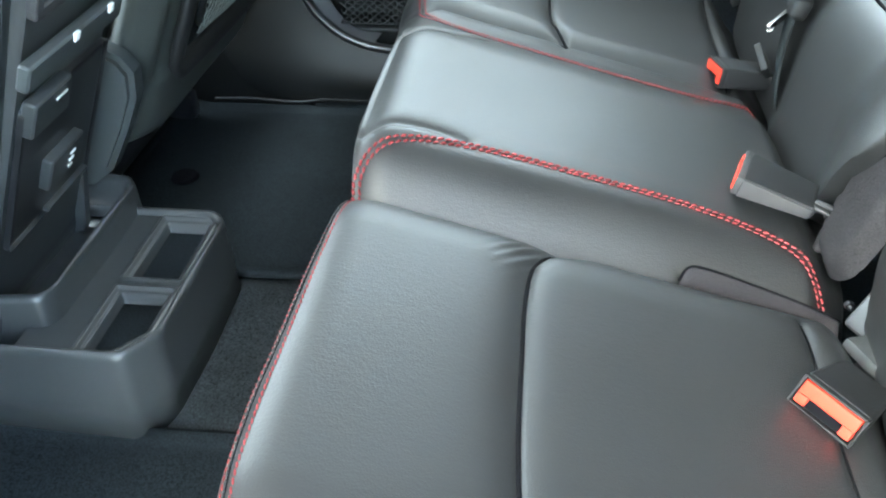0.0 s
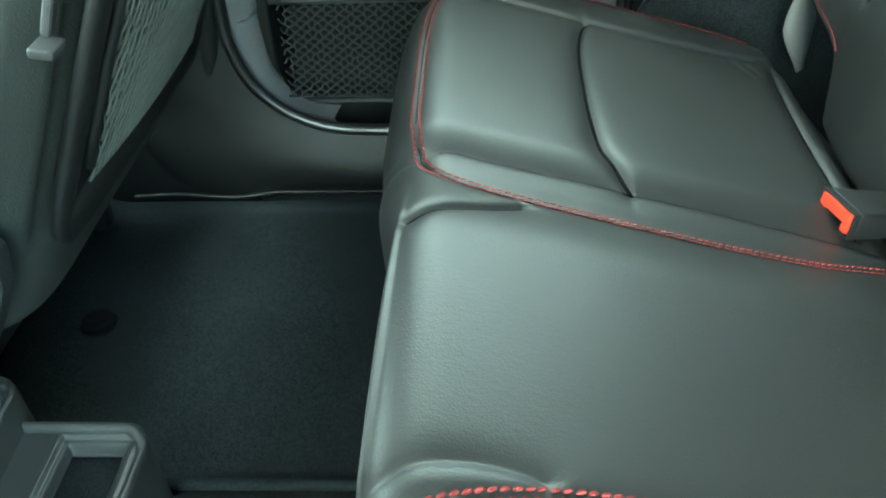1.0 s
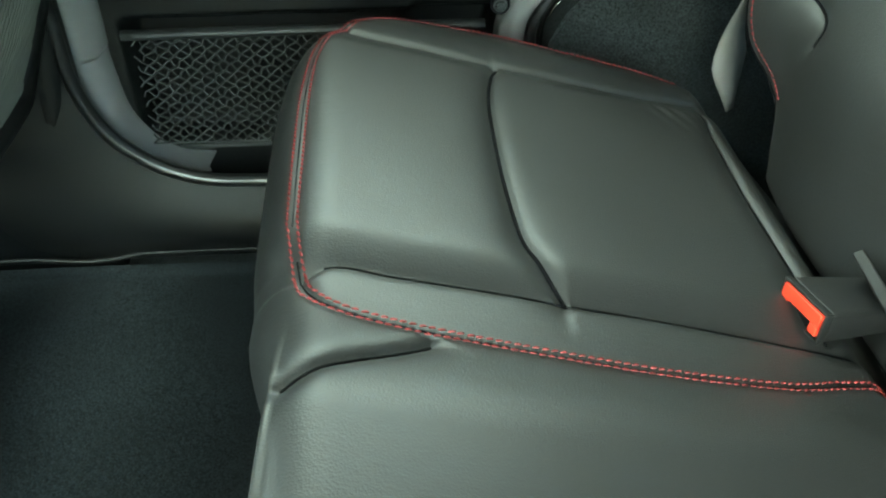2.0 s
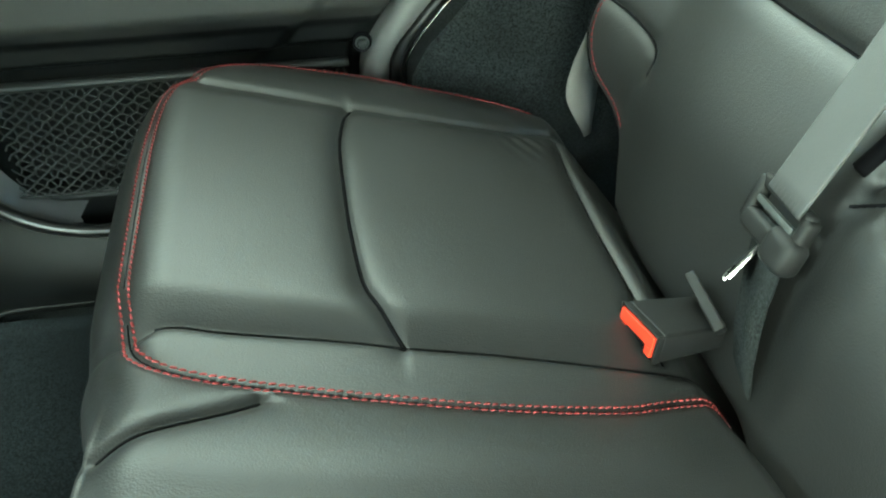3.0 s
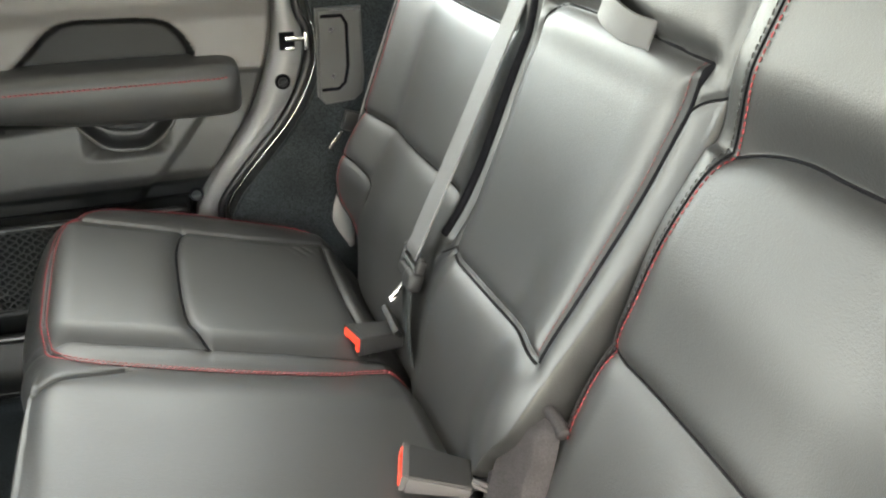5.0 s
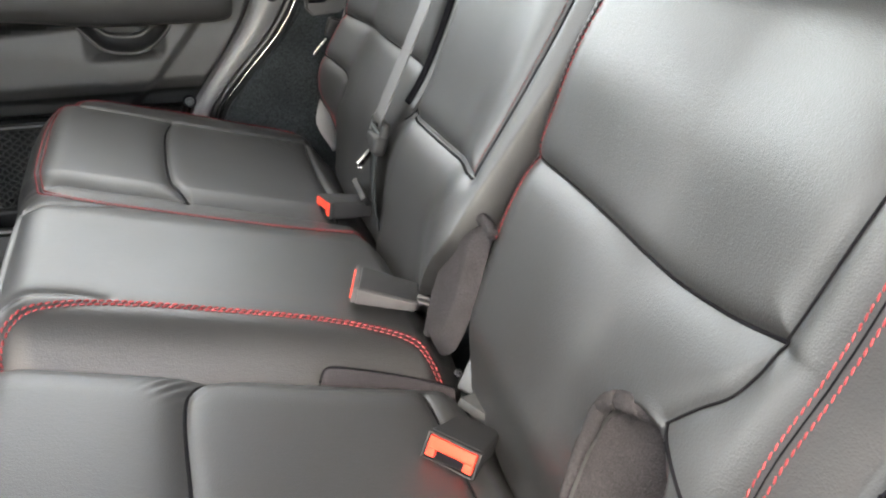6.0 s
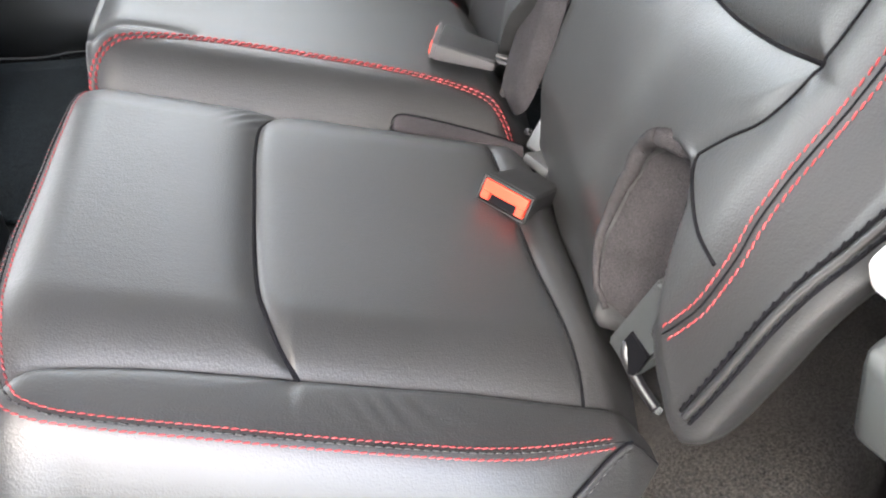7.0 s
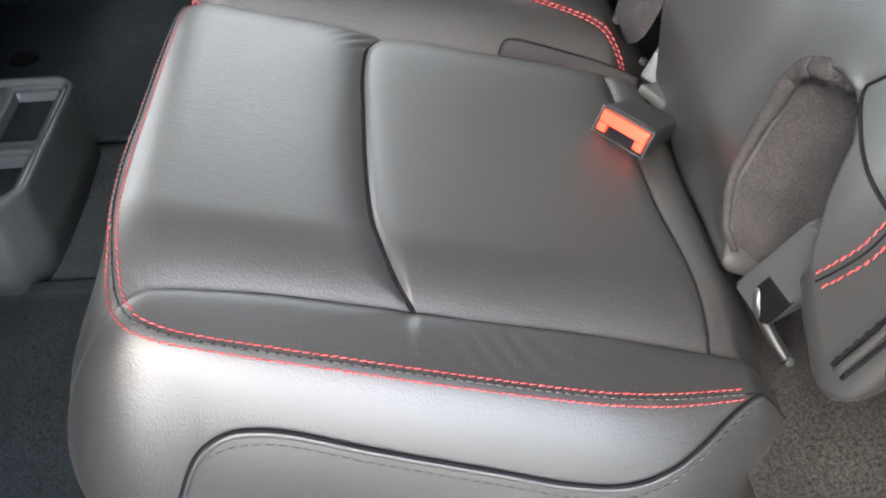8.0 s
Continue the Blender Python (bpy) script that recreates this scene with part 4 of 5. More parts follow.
def near_back_h(p, q):
    p, q = np.atleast_1d(p), np.atleast_1d(q)
    P = np.stack([p, q], 1)
    z = 0.29 + p * C
    h = 0.032 * step(-q, -0.40, -0.20) + 0.034 * np.exp(-(np.maximum(z - 0.42, 0) / 0.125) ** 2) * (1 - 0.4 * step(q, 0.40, 0.58)) - 0.014 * step(-z, -0.36, -0.30) + 0.010 * np.exp(-((z - 0.61) / 0.06) ** 2)
    h = h + 0.012 * step(z, 0.70, 0.76)
    h = h - 0.018 * np.clip((0.215 - q) / 0.06, 0, 1) ** 1.7
    h = h - 0.014 * np.clip((q - 0.585) / 0.045, 0, 1) ** 2
    h = h - deepest(crease(P, NB_LOW, 0.009, 0.012, 0.008, 0), crease(P, NB_UP, 0.018, 0.010, 0.030, 0), crease(P, NB_RIGHT, 0.006, 0.008, 0.010, 1))
    # cut-out at the foot, between the main pad and the bolster
    qr = np.interp(z, [0.285, 0.355, 0.385, 0.411, 0.443, 0.455], [0.225, 0.235, 0.242, 0.252, 0.268, 0.280])
    ql = np.interp(z, [0.285, 0.322, 0.340, 0.370, 0.403, 0.426, 0.440, 0.450], [0.300, 0.316, 0.331, 0.340, 0.344, 0.340, 0.326, 0.302])
    qb = np.interp(z, [0.285, 0.340, 0.352, 0.371, 0.390, 0.415, 0.440, 0.455], [0.10, 0.13, 0.166, 0.189, 0.211, 0.228, 0.240, 0.262])
    cut = np.clip((ql - q) / (ql - qr), 0, 1) ** 0.8 * step(q, qb, qb + 0.006) * step(-z, -0.452, -0.444)
    return h - 0.062 * cut


near_back = near_cushion
nb_low = [(pz(0.358), 0.168), (pz(0.375), 0.166), (pz(0.404), 0.163), (pz(0.46), 0.158), (pz(0.514), 0.150), (pz(0.60), 0.142), (pz(0.72), 0.137), (pz(0.95), 0.14)]
nb_high = [(pz(0.30), 0.580), (pz(0.36), 0.600), (pz(0.44), 0.625), (pz(0.60), 0.622), (pz(0.80), 0.606), (pz(0.95), 0.595)]
nb_front = [(pz(0.358), 0.168), (pz(0.372), 0.187), (pz(0.388), 0.207), (pz(0.378), 0.228), (pz(0.345), 0.262), (pz(0.315), 0.295), (pz(0.298), 0.34), (pz(0.29), 0.45), (pz(0.30), 0.580)]
nb_rear = [(pz(0.95), 0.14), (pz(0.985), 0.25), (pz(0.99), 0.36), (pz(0.985), 0.47), (pz(0.95), 0.595)]
nback = Pad(nb_low, nb_high, nb_front, nb_rear, near_back_h, back_place, lambda p, q: 0.010 + 0.012 * step(-q, -0.3, -0.2), lambda p, q: 0.055 - 0.040 * step(-p, -pz(0.41), -pz(0.39)) * step(q, 0.205, 0.222) * step(-q, -0.34, -0.28), 0.026, 0.35)
nback.build("back_cover", LEATHER, near_back, na=300, nb=250)
for c, r in ((NB_LOW, 0.0015), (NB_UP, 0.0017), (NB_RIGHT, 0.0011)):
    nback.seam(c, near_back, r=r)
BOLSTER = [(pz(0.3830), 0.197), (pz(0.3970), 0.191), (pz(0.4170), 0.185), (pz(0.4460), 0.184), (pz(0.4710), 0.188), (pz(0.5120), 0.190), (pz(0.6000), 0.186), (pz(0.7500), 0.178), (pz(0.9300), 0.175)]
nback.seam(BOLSTER, near_back, 120, 0.0006)
stitches([nback.row(BOLSTER, 0.0040), nback.row(BOLSTER, -0.0040)], near_back, THREAD, "bolster_stitching", "red double stitching", 0.0048, 0.0008, 0.0007, skew=0.2)
INNER = [(pz(0.43), 0.612), (pz(0.46), 0.618), (pz(0.52), 0.618), (pz(0.60), 0.606), (pz(0.68), 0.598), (pz(0.80), 0.582), (pz(0.93), 0.572)]
nback.seam(INNER, near_back, 100, 0.0011)
stitches([nback.row(INNER, 0.0050, 0.0004)], near_back, THREAD, "inner_stitching", "dull red stitching", 0.0048, 0.0014, 0.0008)
stitches([nback.row(INNER, -0.0044, 0.0004)], near_back, BLACK_THREAD, "chain_stitching", "black chain stitching", 0.0050, 0.0014, 0.0009, skew=0.25)
# piped edge of the bolster: a ridge between two sewn grooves
FOOT = [(pz(0.360), 0.168), (pz(0.375), 0.166)] + nb_low[2:]
sweep(nback.skirt(spline(FOOT, 200), [0.10])[0], 0.0026, LEATHER, "piping", near_back, "black leather piping", up=(0, 1, 0))
for t in (0.055, 0.15):
    G_ = nback.skirt_row(FOOT, t)
    sweep(G_[0] + 0.0002 * G_[1], 0.0011, SEAM, "piping_seam", near_back, n=6, up=(0, 1, 0))
    stitches([(G_[0] + 0.0012 * G_[1], G_[1])], near_back, SEAM, "piping_stitching", "dark thread", 0.0050, 0.0026, 0.0008, skew=0.5)
BR = [(pz(0.458), 0.271), (pz(0.450), 0.247), (pz(0.442), 0.222), (pz(0.436), 0.192)]
nback.seam(BR, near_back, 40, 0.0013, 0.0003)
# felt lined opening at the foot of the backrest
WEDGE = np.array([(0.318, 0.309), (0.338, 0.327), (0.368, 0.335), (0.396, 0.338), (0.420, 0.335), (0.433, 0.324), (0.439, 0.308), (0.439, 0.290), (0.436, 0.275), (0.411, 0.259), (0.385, 0.249), (0.360, 0.247), (0.335, 0.263), (0.320, 0.285)])
WP = np.stack([pz(WEDGE[:, 0]), WEDGE[:, 1]], 1)
LOOP = spline(np.vstack([WP, WP[:1]]), 90)
mid = WP.mean(0)
vs, fs = [], []
rings = 14
for r in range(rings):
    k = 1 - r / rings
    Q = mid + (LOOP[:-1] - mid) * k
    hh = nback.height(Q[:, 0], Q[:, 1]) + 0.001 + 0.001 * math.sin(min(1, (1 - k) * 5) * math.pi / 2) + 0.0002 * np.random.randn(len(Q))
    vs.extend(nback.place(Q[:, 0], Q[:, 1], hh))
m = len(LOOP) - 1
for r in range(rings - 1):
    for k in range(m):
        fs.append((r * m + k, r * m + (k + 1) % m, (r + 1) * m + (k + 1) % m, (r + 1) * m + k))
fs.append(tuple((rings - 1) * m + k for k in range(m)))
mesh_part("felt_panel", vs, fs, FELT, near_back, "charcoal felt lining in the backrest cutout")
RIM = spline([(pz(0.314), 0.306), (pz(0.338), 0.332), (pz(0.368), 0.340), (pz(0.398), 0.343), (pz(0.424), 0.340), (pz(0.438), 0.328), (pz(0.445), 0.310), (pz(0.446), 0.290), (pz(0.440), 0.268)], 120)
sweep(nback.on_top(RIM, 0.002), np.interp(np.arange(120), [0, 40, 62, 100, 119], [0.0025, 0.004, 0.0060, 0.0075, 0.004]) * (1 + 0.03 * np.random.randn(120)), FELT, "felt_rim", near_back, "fuzzy felt rim", n=10)

# wide backrest
ARM_L = [(pz(0.460), 0.931), (pz(0.50), 0.943), (pz(0.56), 0.944), (pz(0.69), 0.920), (pz(0.74), 0.906)]
ARM_B = [(pz(0.4600), 0.931), (pz(0.4610), 0.89), (pz(0.4630), 0.82), (pz(0.4660), 0.74), (pz(0.4690), 0.69), (pz(0.4700), 0.670)]
ARM_R = [(pz(0.470), 0.670), (pz(0.50), 0.671), (pz(0.56), 0.667), (pz(0.61), 0.662), (pz(0.66), 0.656), (pz(0.70), 0.651), (pz(0.745), 0.646)]
ARM_T = [(pz(0.74), 0.906), (pz(0.748), 0.87), (pz(0.749), 0.75), (pz(0.745), 0.646)]
FB_SEAM = [(pz(0.503), 1.375), (pz(0.506), 1.25), (pz(0.509), 1.093), (pz(0.51), 1.02), (pz(0.508), 0.995)]
GAP_L = [(pz(0.80), 0.925), (pz(0.74), 0.932), (pz(0.661), 0.942), (pz(0.566), 0.947), (pz(0.500), 0.955), (pz(0.462), 0.962)]
LOW_C = [(pz(0.443), 0.967), (pz(0.455), 0.950), (pz(0.468), 0.930)]
FOOT_C = [(pz(0.433), 1.372), (pz(0.432), 1.306), (pz(0.421), 1.25), (pz(0.400), 1.243)]
FB_UP = [(pz(0.70), 1.37), (pz(0.70), 1.2), (pz(0.70), 1.0)]
STRIP = [(pz(0.703), 0.649), (pz(0.718), 0.634), (pz(0.730), 0.612)]


def wide_back_h(p, q):
    p, q = np.atleast_1d(p), np.atleast_1d(q)
    P = np.stack([p, q], 1)
    z = 0.29 + p * C
    h = 0.019 * np.exp(-((z - 0.40) / 0.075) ** 2) + 0.030 * step(q, 1.25, 1.36) + 0.010 * step(z, 0.70, 0.76)
    h = h + 0.012 * step(q, 0.60, 0.70) * step(-q, -0.96, -0.90) + 0.022 * step(-q, -0.76, -0.66) * step(-z, -0.66, -0.44) + 0.008 * np.exp(-((q - 1.15) / 0.1) ** 2)
    h = h - 0.015 * np.clip((q - 1.335) / 0.05, 0, 1) ** 1.8 - 0.010 * np.clip((0.655 - q) / 0.03, 0, 1) ** 2
    h = h - deepest(crease(P, ARM_L, 0.008, 0.007, 0.008, 1), crease(P, ARM_B, 0.012, 0.008, 0.007, 0), crease(P, ARM_R, 0.012, 0.006, 0.008, 1), crease(P, ARM_T, 0.02, 0.012, 0.012, 0),
                    crease(P, GAP_L, 0.014, 0.005, 0.006, 1), crease(P, LOW_C, 0.006, 0.006, 0.006, 0), crease(P, FOOT_C, 0.005, 0.006, 0.006, 0),
                    crease(P, FB_SEAM, 0.008, 0.010, 0.006, 0), crease(P, FB_UP, 0.010, 0.009, 0.011, 0), crease(P, STRIP, 0.005, 0.006, 0.006, 0))
    return h


wide_back = bench_cushion
wb_low = [(pz(0.37), 0.675), (pz(0.40), 0.654), (pz(0.43), 0.647), (pz(0.50), 0.643), (pz(0.68), 0.625), (pz(0.80), 0.617), (pz(0.95), 0.612)]
wb_high = [(pz(0.368), 1.312), (pz(0.390), 1.331), (pz(0.415), 1.341), (pz(0.447), 1.346), (pz(0.51), 1.345), (pz(0.60), 1.340), (pz(0.66), 1.338), (pz(0.80), 1.33), (pz(0.95), 1.32)]
wb_front = [(pz(0.37), 0.675), (pz(0.33), 0.70), (pz(0.285), 0.76), (pz(0.28), 0.85), (pz(0.28), 1.0), (pz(0.285), 1.19), (pz(0.30), 1.225), (pz(0.340), 1.255), (pz(0.354), 1.280), (pz(0.368), 1.312)]
wb_rear = [(pz(0.95), 0.612), (pz(0.985), 0.75), (pz(0.99), 1.0), (pz(0.985), 1.25), (pz(0.95), 1.32)]
wback = Pad(wb_low, wb_high, wb_front, wb_rear, wide_back_h, back_place, lambda p, q: 0.008 + 0 * p, lambda p, q: 0.12 + 0 * p, 0.01)
wback.build("back_cover", LEATHER, wide_back, na=200, nb=260)
for c in (ARM_L, ARM_R, FB_SEAM, FB_UP, STRIP, LOW_C, FOOT_C):
    wback.seam(c, wide_back, r=0.0014)
# thick dark tube standing for the shadowed groove beside the belt
wback.seam([(p, q + 0.016) for p, q in GAP_L], wide_back, 100, 0.0068, -0.0015, SEAM, "belt_gap_shade")
wback.seam(ARM_B, wide_back, 60, 0.0022, 0.0, VINYL, "piping")
wback.seam([(p - 0.004, q) for p, q in ARM_B], wide_back, 60, 0.0018, -0.0002)
wback.seam([(p, q - 0.004) for p, q in ARM_R], wide_back, 80, 0.0036, -0.0012)
wback.seam(ARM_T, wide_back, 60, 0.004, -0.002)
stitches([wback.row(ARM_R, -0.0055), wback.row(ARM_R, 0.0045)], wide_back, DULL_THREAD, "armrest_stitching", "dull red stitching", 0.0046, 0.0012, 0.0006)
ribbon(spline([(0.440, 0.800, 0.766), (0.428, 0.778, 0.768), (0.421, 0.752, 0.764), (0.425, 0.728, 0.757), (0.440, 0.712, 0.752)], 30), (S_, 0, C), 0.026, 0.002, WEB, "pull_strap", wide_back, "grey webbing pull strap of the armrest")
FB_EDGE = wb_front[-3:] + wb_high[1:-1]
wback.seam(FB_EDGE, wide_back, 120, 0.001, 0.0)
stitches([wback.row(FB_EDGE, 0.006), wback.skirt_row(FB_EDGE, 0.09)], wide_back, THREAD, "edge_stitching", "dull red stitching", 0.0046, 0.0012, 0.0007)
# felt gusset at the inner foot of the wide backrest
G = np.array([(0.297, 0.664), (0.332, 0.676), (0.363, 0.681), (0.400, 0.680), (0.424, 0.674), (0.432, 0.650), (0.434, 0.620), (0.37, 0.602), (0.32, 0.606), (0.296, 0.632)])
vs, fs = [], []
GL = spline(np.vstack([G, G[:1]]), 80)[:-1]
gm = G.mean(0)
for r in range(12):
    k = 1 - r / 12
    Q = gm + (GL - gm) * k
    pp = pz(Q[:, 0])
    hh = 0.018 + 0.016 * math.sin(min(1, (1 - k) * 3) * math.pi / 2) + 0.0002 * np.random.randn(len(Q))
    vs.extend(back_place(pp, Q[:, 1], hh))
for r in range(11):
    for k in range(80 - 1):
        fs.append((r * 79 + k, r * 79 + (k + 1) % 79, (r + 1) * 79 + (k + 1) % 79, (r + 1) * 79 + k))
fs.append(tuple(11 * 79 + k for k in range(79)))
mesh_part("felt_gusset", vs, fs, FELT, wide_back, "charcoal felt gusset at the foot of the backrest")
GR = spline([(0.297, 0.667), (0.332, 0.679), (0.363, 0.684), (0.402, 0.683), (0.427, 0.676), (0.437, 0.652), (0.440, 0.626), (0.436, 0.608)], 80)
sweep(back_place(pz(GR[:, 0]), GR[:, 1], 0.022 + 0 * GR[:, 0]), 0.006 * (1 + 0.03 * np.random.randn(80)), FELT, "felt_rim", wide_back, "fuzzy felt rim", n=10)


# ---- belts and buckles ----
def frame_matrix(at, width, back, name=None):
    """A frame at a point: x along the width, z backwards along the body, y across its thickness."""
    w = Vector(width).normalized()
    b = Vector(back)
    b = (b - b.dot(w) * w).normalized()
    n = b.cross(w)
    return Matrix.Translation(at) @ Matrix((w, n, b)).transposed().to_4x4()


def buckle(at, width, back, label, long=0.072, grey=False, slim=1.0):
    """A belt buckle: housing, orange release button with its slot. at: the middle of the front face."""
    m = frame_matrix(at, width, back)
    ob = thing("belt_buckle", label, "seat belt buckle", "belt buckles", at=at)
    bm = bmesh.new()
    box(bm, (0.050, 0.026 * slim, long), m @ Matrix.Translation((0, 0, long / 2 + 0.001)), 0.005, 3, (0.86, 0.8 * slim))
    part("housing", bm, BUCKLE_BLACK, ob, "black plastic housing", True)
    bm = bmesh.new()
    for sx in (-1, 1):
        box(bm, (0.0022, 0.024 * slim, 0.006), m @ Matrix.Translation((sx * 0.0236, 0, -0.0005)), 0.0008)
    for sy in (-1, 1):
        box(bm, (0.045, 0.0018, 0.006), m @ Matrix.Translation((0, sy * 0.0112 * slim, -0.0005)), 0.0006)
    part("bezel", bm, BUCKLE_BLACK if not grey else BUCKLE_GREY, ob, "black bezel" if not grey else "grey bezel", True)
    bm = bmesh.new()
    box(bm, (0.043, 0.0105 * slim, 0.008), m @ Matrix.Translation((0, -0.0046 * slim, -0.001)), 0.0015, 3)
    for sx in (-1, 1):
        box(bm, (0.0085, 0.008 * slim, 0.008), m @ Matrix.Translation((sx * 0.0172, 0.0042 * slim, -0.001)), 0.0015, 3)
    part("release_button", bm, ORANGE, ob, "orange release button", True)
    bm = bmesh.new()
    box(bm, (0.026, 0.0085 * slim, 0.004), m @ Matrix.Translation((0, 0.0052 * slim, 0.001)), 0.0006)
    part("slot", bm, SEAM, ob, "dark tongue slot")
    if grey:
        bm = bmesh.new()
        box(bm, (0.003, 0.0245 * slim, long - 0.004), m @ Matrix.Translation((-0.0236 if grey == 1 else 0.0236, 0, long / 2)) @ pose(0, 0, 0, 0, 2.8, 0), 0.0012, 2, (1.0, 0.75 * slim))
        part("side_band", bm, BUCKLE_GREY, ob, "grey plastic side", True)
    return ob, m


b3, m3 = buckle((0.2365, 0.4535, 0.3245), (0.031, -0.029, -0.008), (0.57, 0.72, -0.36), "black belt buckle with orange button on the seat")
ribbon([m3 @ Vector(v) for v in ((0, 0.004, 0.055), (0, 0.006, 0.085), (0.004, 0.002, 0.11), (0.01, -0.006, 0.14))], m3.to_3x3() @ Vector((1, 0, 0)), 0.042, 0.003, BUCKLE_GREY, "strap", b3, "grey buckle strap")
buckle((0.2385, 1.012, 0.3165), (0.010, -0.050, 0.004), (0.95, -0.10, -0.12), "black belt buckle with orange button lying by the backrest")
b2, m2 = buckle((0.218, 0.722, 0.349), (0.016, 0.048, 0.002), (0.061, -0.024, -0.016), "grey sided belt buckle with orange button on the middle seat", 0.068, 1, 0.74)
ribbon([m2 @ Vector(v) for v in ((0, 0, 0.062), (0.0, 0.004, 0.075), (0.002, 0.010, 0.088), (0, 0.004, 0.098))], m2.to_3x3() @ Vector((1, 0, 0)), 0.036, 0.0025, SEAM, "strap_neck", b2, "black strap neck")
for k, o in enumerate((0.0, 0.006)):
    sweep(spline([m2 @ Vector(v) for v in ((-0.014, 0.004 + o, 0.066), (-0.022, 0.006 + o, 0.082), (-0.026, -0.008 + o, 0.098), (-0.018, -0.024 + o, 0.106), (-0.004, -0.030 + o, 0.100), (0.006, -0.020 + o, 0.088), (0.002, -0.004 + o, 0.074))], 40), 0.0030, BUCKLE_GREY, "strap_loop", b2, "grey strap loop", flat=0.6)

# middle belt hanging over the wide backrest
mid_belt = thing("seat_belt", "grey webbing middle seat belt with steel tongue", "seat belt", at=(0.32, 1.0, 0.43))
up = np.array([(0.309, 0.988, 0.440), (0.345, 0.988, 0.520), (0.381, 0.989, 0.600), (0.448, 0.992, 0.750), (0.50, 0.995, 0.86), (0.53, 0.995, 0.95)])
ribbon(spline(up, 40), (0.05, 1.0, -0.03), 0.044, 0.0016, WEB, "webbing", mid_belt, "light grey belt webbing")
down = np.array([(0.306, 0.983, 0.425), (0.300, 0.978, 0.390), (0.297, 0.972, 0.345), (0.302, 0.965, 0.285)])
ribbon(spline(down, 24), (0.1, 0.98, 0.1), [0.044] * 8 + [0.040] * 8 + [0.036] * 8, 0.0016, CARPET, "lower_webbing", mid_belt, "dark lower webbing")
mt = frame_matrix((0.310, 0.990, 0.424), (0.0, -1.0, 0.03), (0.33, 0.0, 0.94))
bm = bmesh.new()
box(bm, (0.064, 0.014, 0.017), mt @ Matrix.Translation((0.003, 0.0, -0.012)), 0.0066, 5, (1.0, 0.9))
for sx in (-1, 1):
    box(bm, (0.010, 0.012, 0.034), mt @ Matrix.Translation((sx * 0.028, 0.0, 0.001)), 0.0046, 4)
box(bm, (0.060, 0.010, 0.010), mt @ Matrix.Translation((0, 0.0, 0.016)), 0.0045, 4)
box(bm, (0.030, 0.020, 0.026), mt @ Matrix.Translation((0.022, -0.002, -0.011)), 0.009, 5)
part("tongue_grip", bm, BUCKLE_BLACK, mid_belt, "black plastic tongue grip", True)
bm = bmesh.new()
box(bm, (0.046, 0.004, 0.005), mt @ Matrix.Translation((0, -0.004, 0.004)), 0.0015)
part("grip_bar", bm, GREY_PLASTIC, mid_belt, "", True)
tg = frame_matrix((0.305, 0.996, 0.400), (0.288, 0.721, -0.630), (0.014, -0.018, 0.043))
# the plate's dark reflection is put into its steel colour
bm = bmesh.new()
box(bm, (0.021, 0.0020, 0.033), tg @ Matrix.Translation((0, 0, -0.015)), 0.0008)
tongue = part("steel_tongue", bm, DARK_STEEL, mid_belt, "steel tongue, dark reflection put into its colour", True)
# thin chrome strips added as the glints on the plate's edges
bm = bmesh.new()
box(bm, (0.0022, 0.0032, 0.034), tg @ Matrix.Translation((-0.0105, 0, -0.015)), 0.0006)
box(bm, (0.0026, 0.0032, 0.009), tg @ Matrix.Translation((0.0105, 0, -0.027)), 0.0006)
box(bm, (0.009, 0.0032, 0.0026), tg @ Matrix.Translation((0.0062, 0, -0.0315)), 0.0006)
part("edge_glint", bm, CHROME, tongue, "chrome strips for the glint along the edges", True)
bm = bmesh.new()
box(bm, (0.009, 0.003, 0.008), tg @ Matrix.Translation((0, 0, -0.024)), 0.0008)
part("tongue_hole", bm, SEAM, tongue, "dark latch hole")
clip = thing("backrest_clip", "dark plastic clip at the backrest foot", "clip", at=(0.291, 1.015, 0.33))
mc = frame_matrix((0.288, 1.018, 0.334), (0.0, -0.99, -0.12), (0.55, 0.10, -0.83))
bm = bmesh.new()
box(bm, (0.060, 0.009, 0.020), mc @ Matrix.Translation((0, 0, 0.008)), 0.0022, 3, (0.7, 0.9))
part("clip_body", bm, BUCKLE_BLACK, clip, "", True)

# far outer belt, just seen past the backrest
far_belt = thing("seat_belt", "pale webbing belt behind the far bolster", "seat belt", at=(0.33, 1.47, 0.4))
ribbon(spline([(0.330, 1.405, 0.255), (0.318, 1.410, 0.325), (0.322, 1.408, 0.375), (0.334, 1.396, 0.43), (0.352, 1.388, 0.49), (0.38, 1.378, 0.58), (0.42, 1.365, 0.70)], 40),
       (0.75, 0.45, -0.3), [0.012, 0.020, 0.031, 0.042, 0.051, 0.057] + [0.051, 0.041, 0.031, 0.023, 0.016] + [0.012] * 29, 0.0018, PALE_WEB, "webbing", far_belt, "pale grey belt webbing")
bm = bmesh.new()
box(bm, (0.030, 0.014, 0.034), pose(0.342, 1.424, 0.472, 0, 18, 0), 0.006, 3)
part("tongue_grip", bm, BUCKLE_BLACK, far_belt, "black plastic tongue", True)
bm = bmesh.new()
box(bm, (0.005, 0.003, 0.036), pose(0.316, 1.430, 0.440, 0, 40, 0), 0.001)
part("steel_tongue", bm, CHROME, far_belt, "bright steel tongue", True)

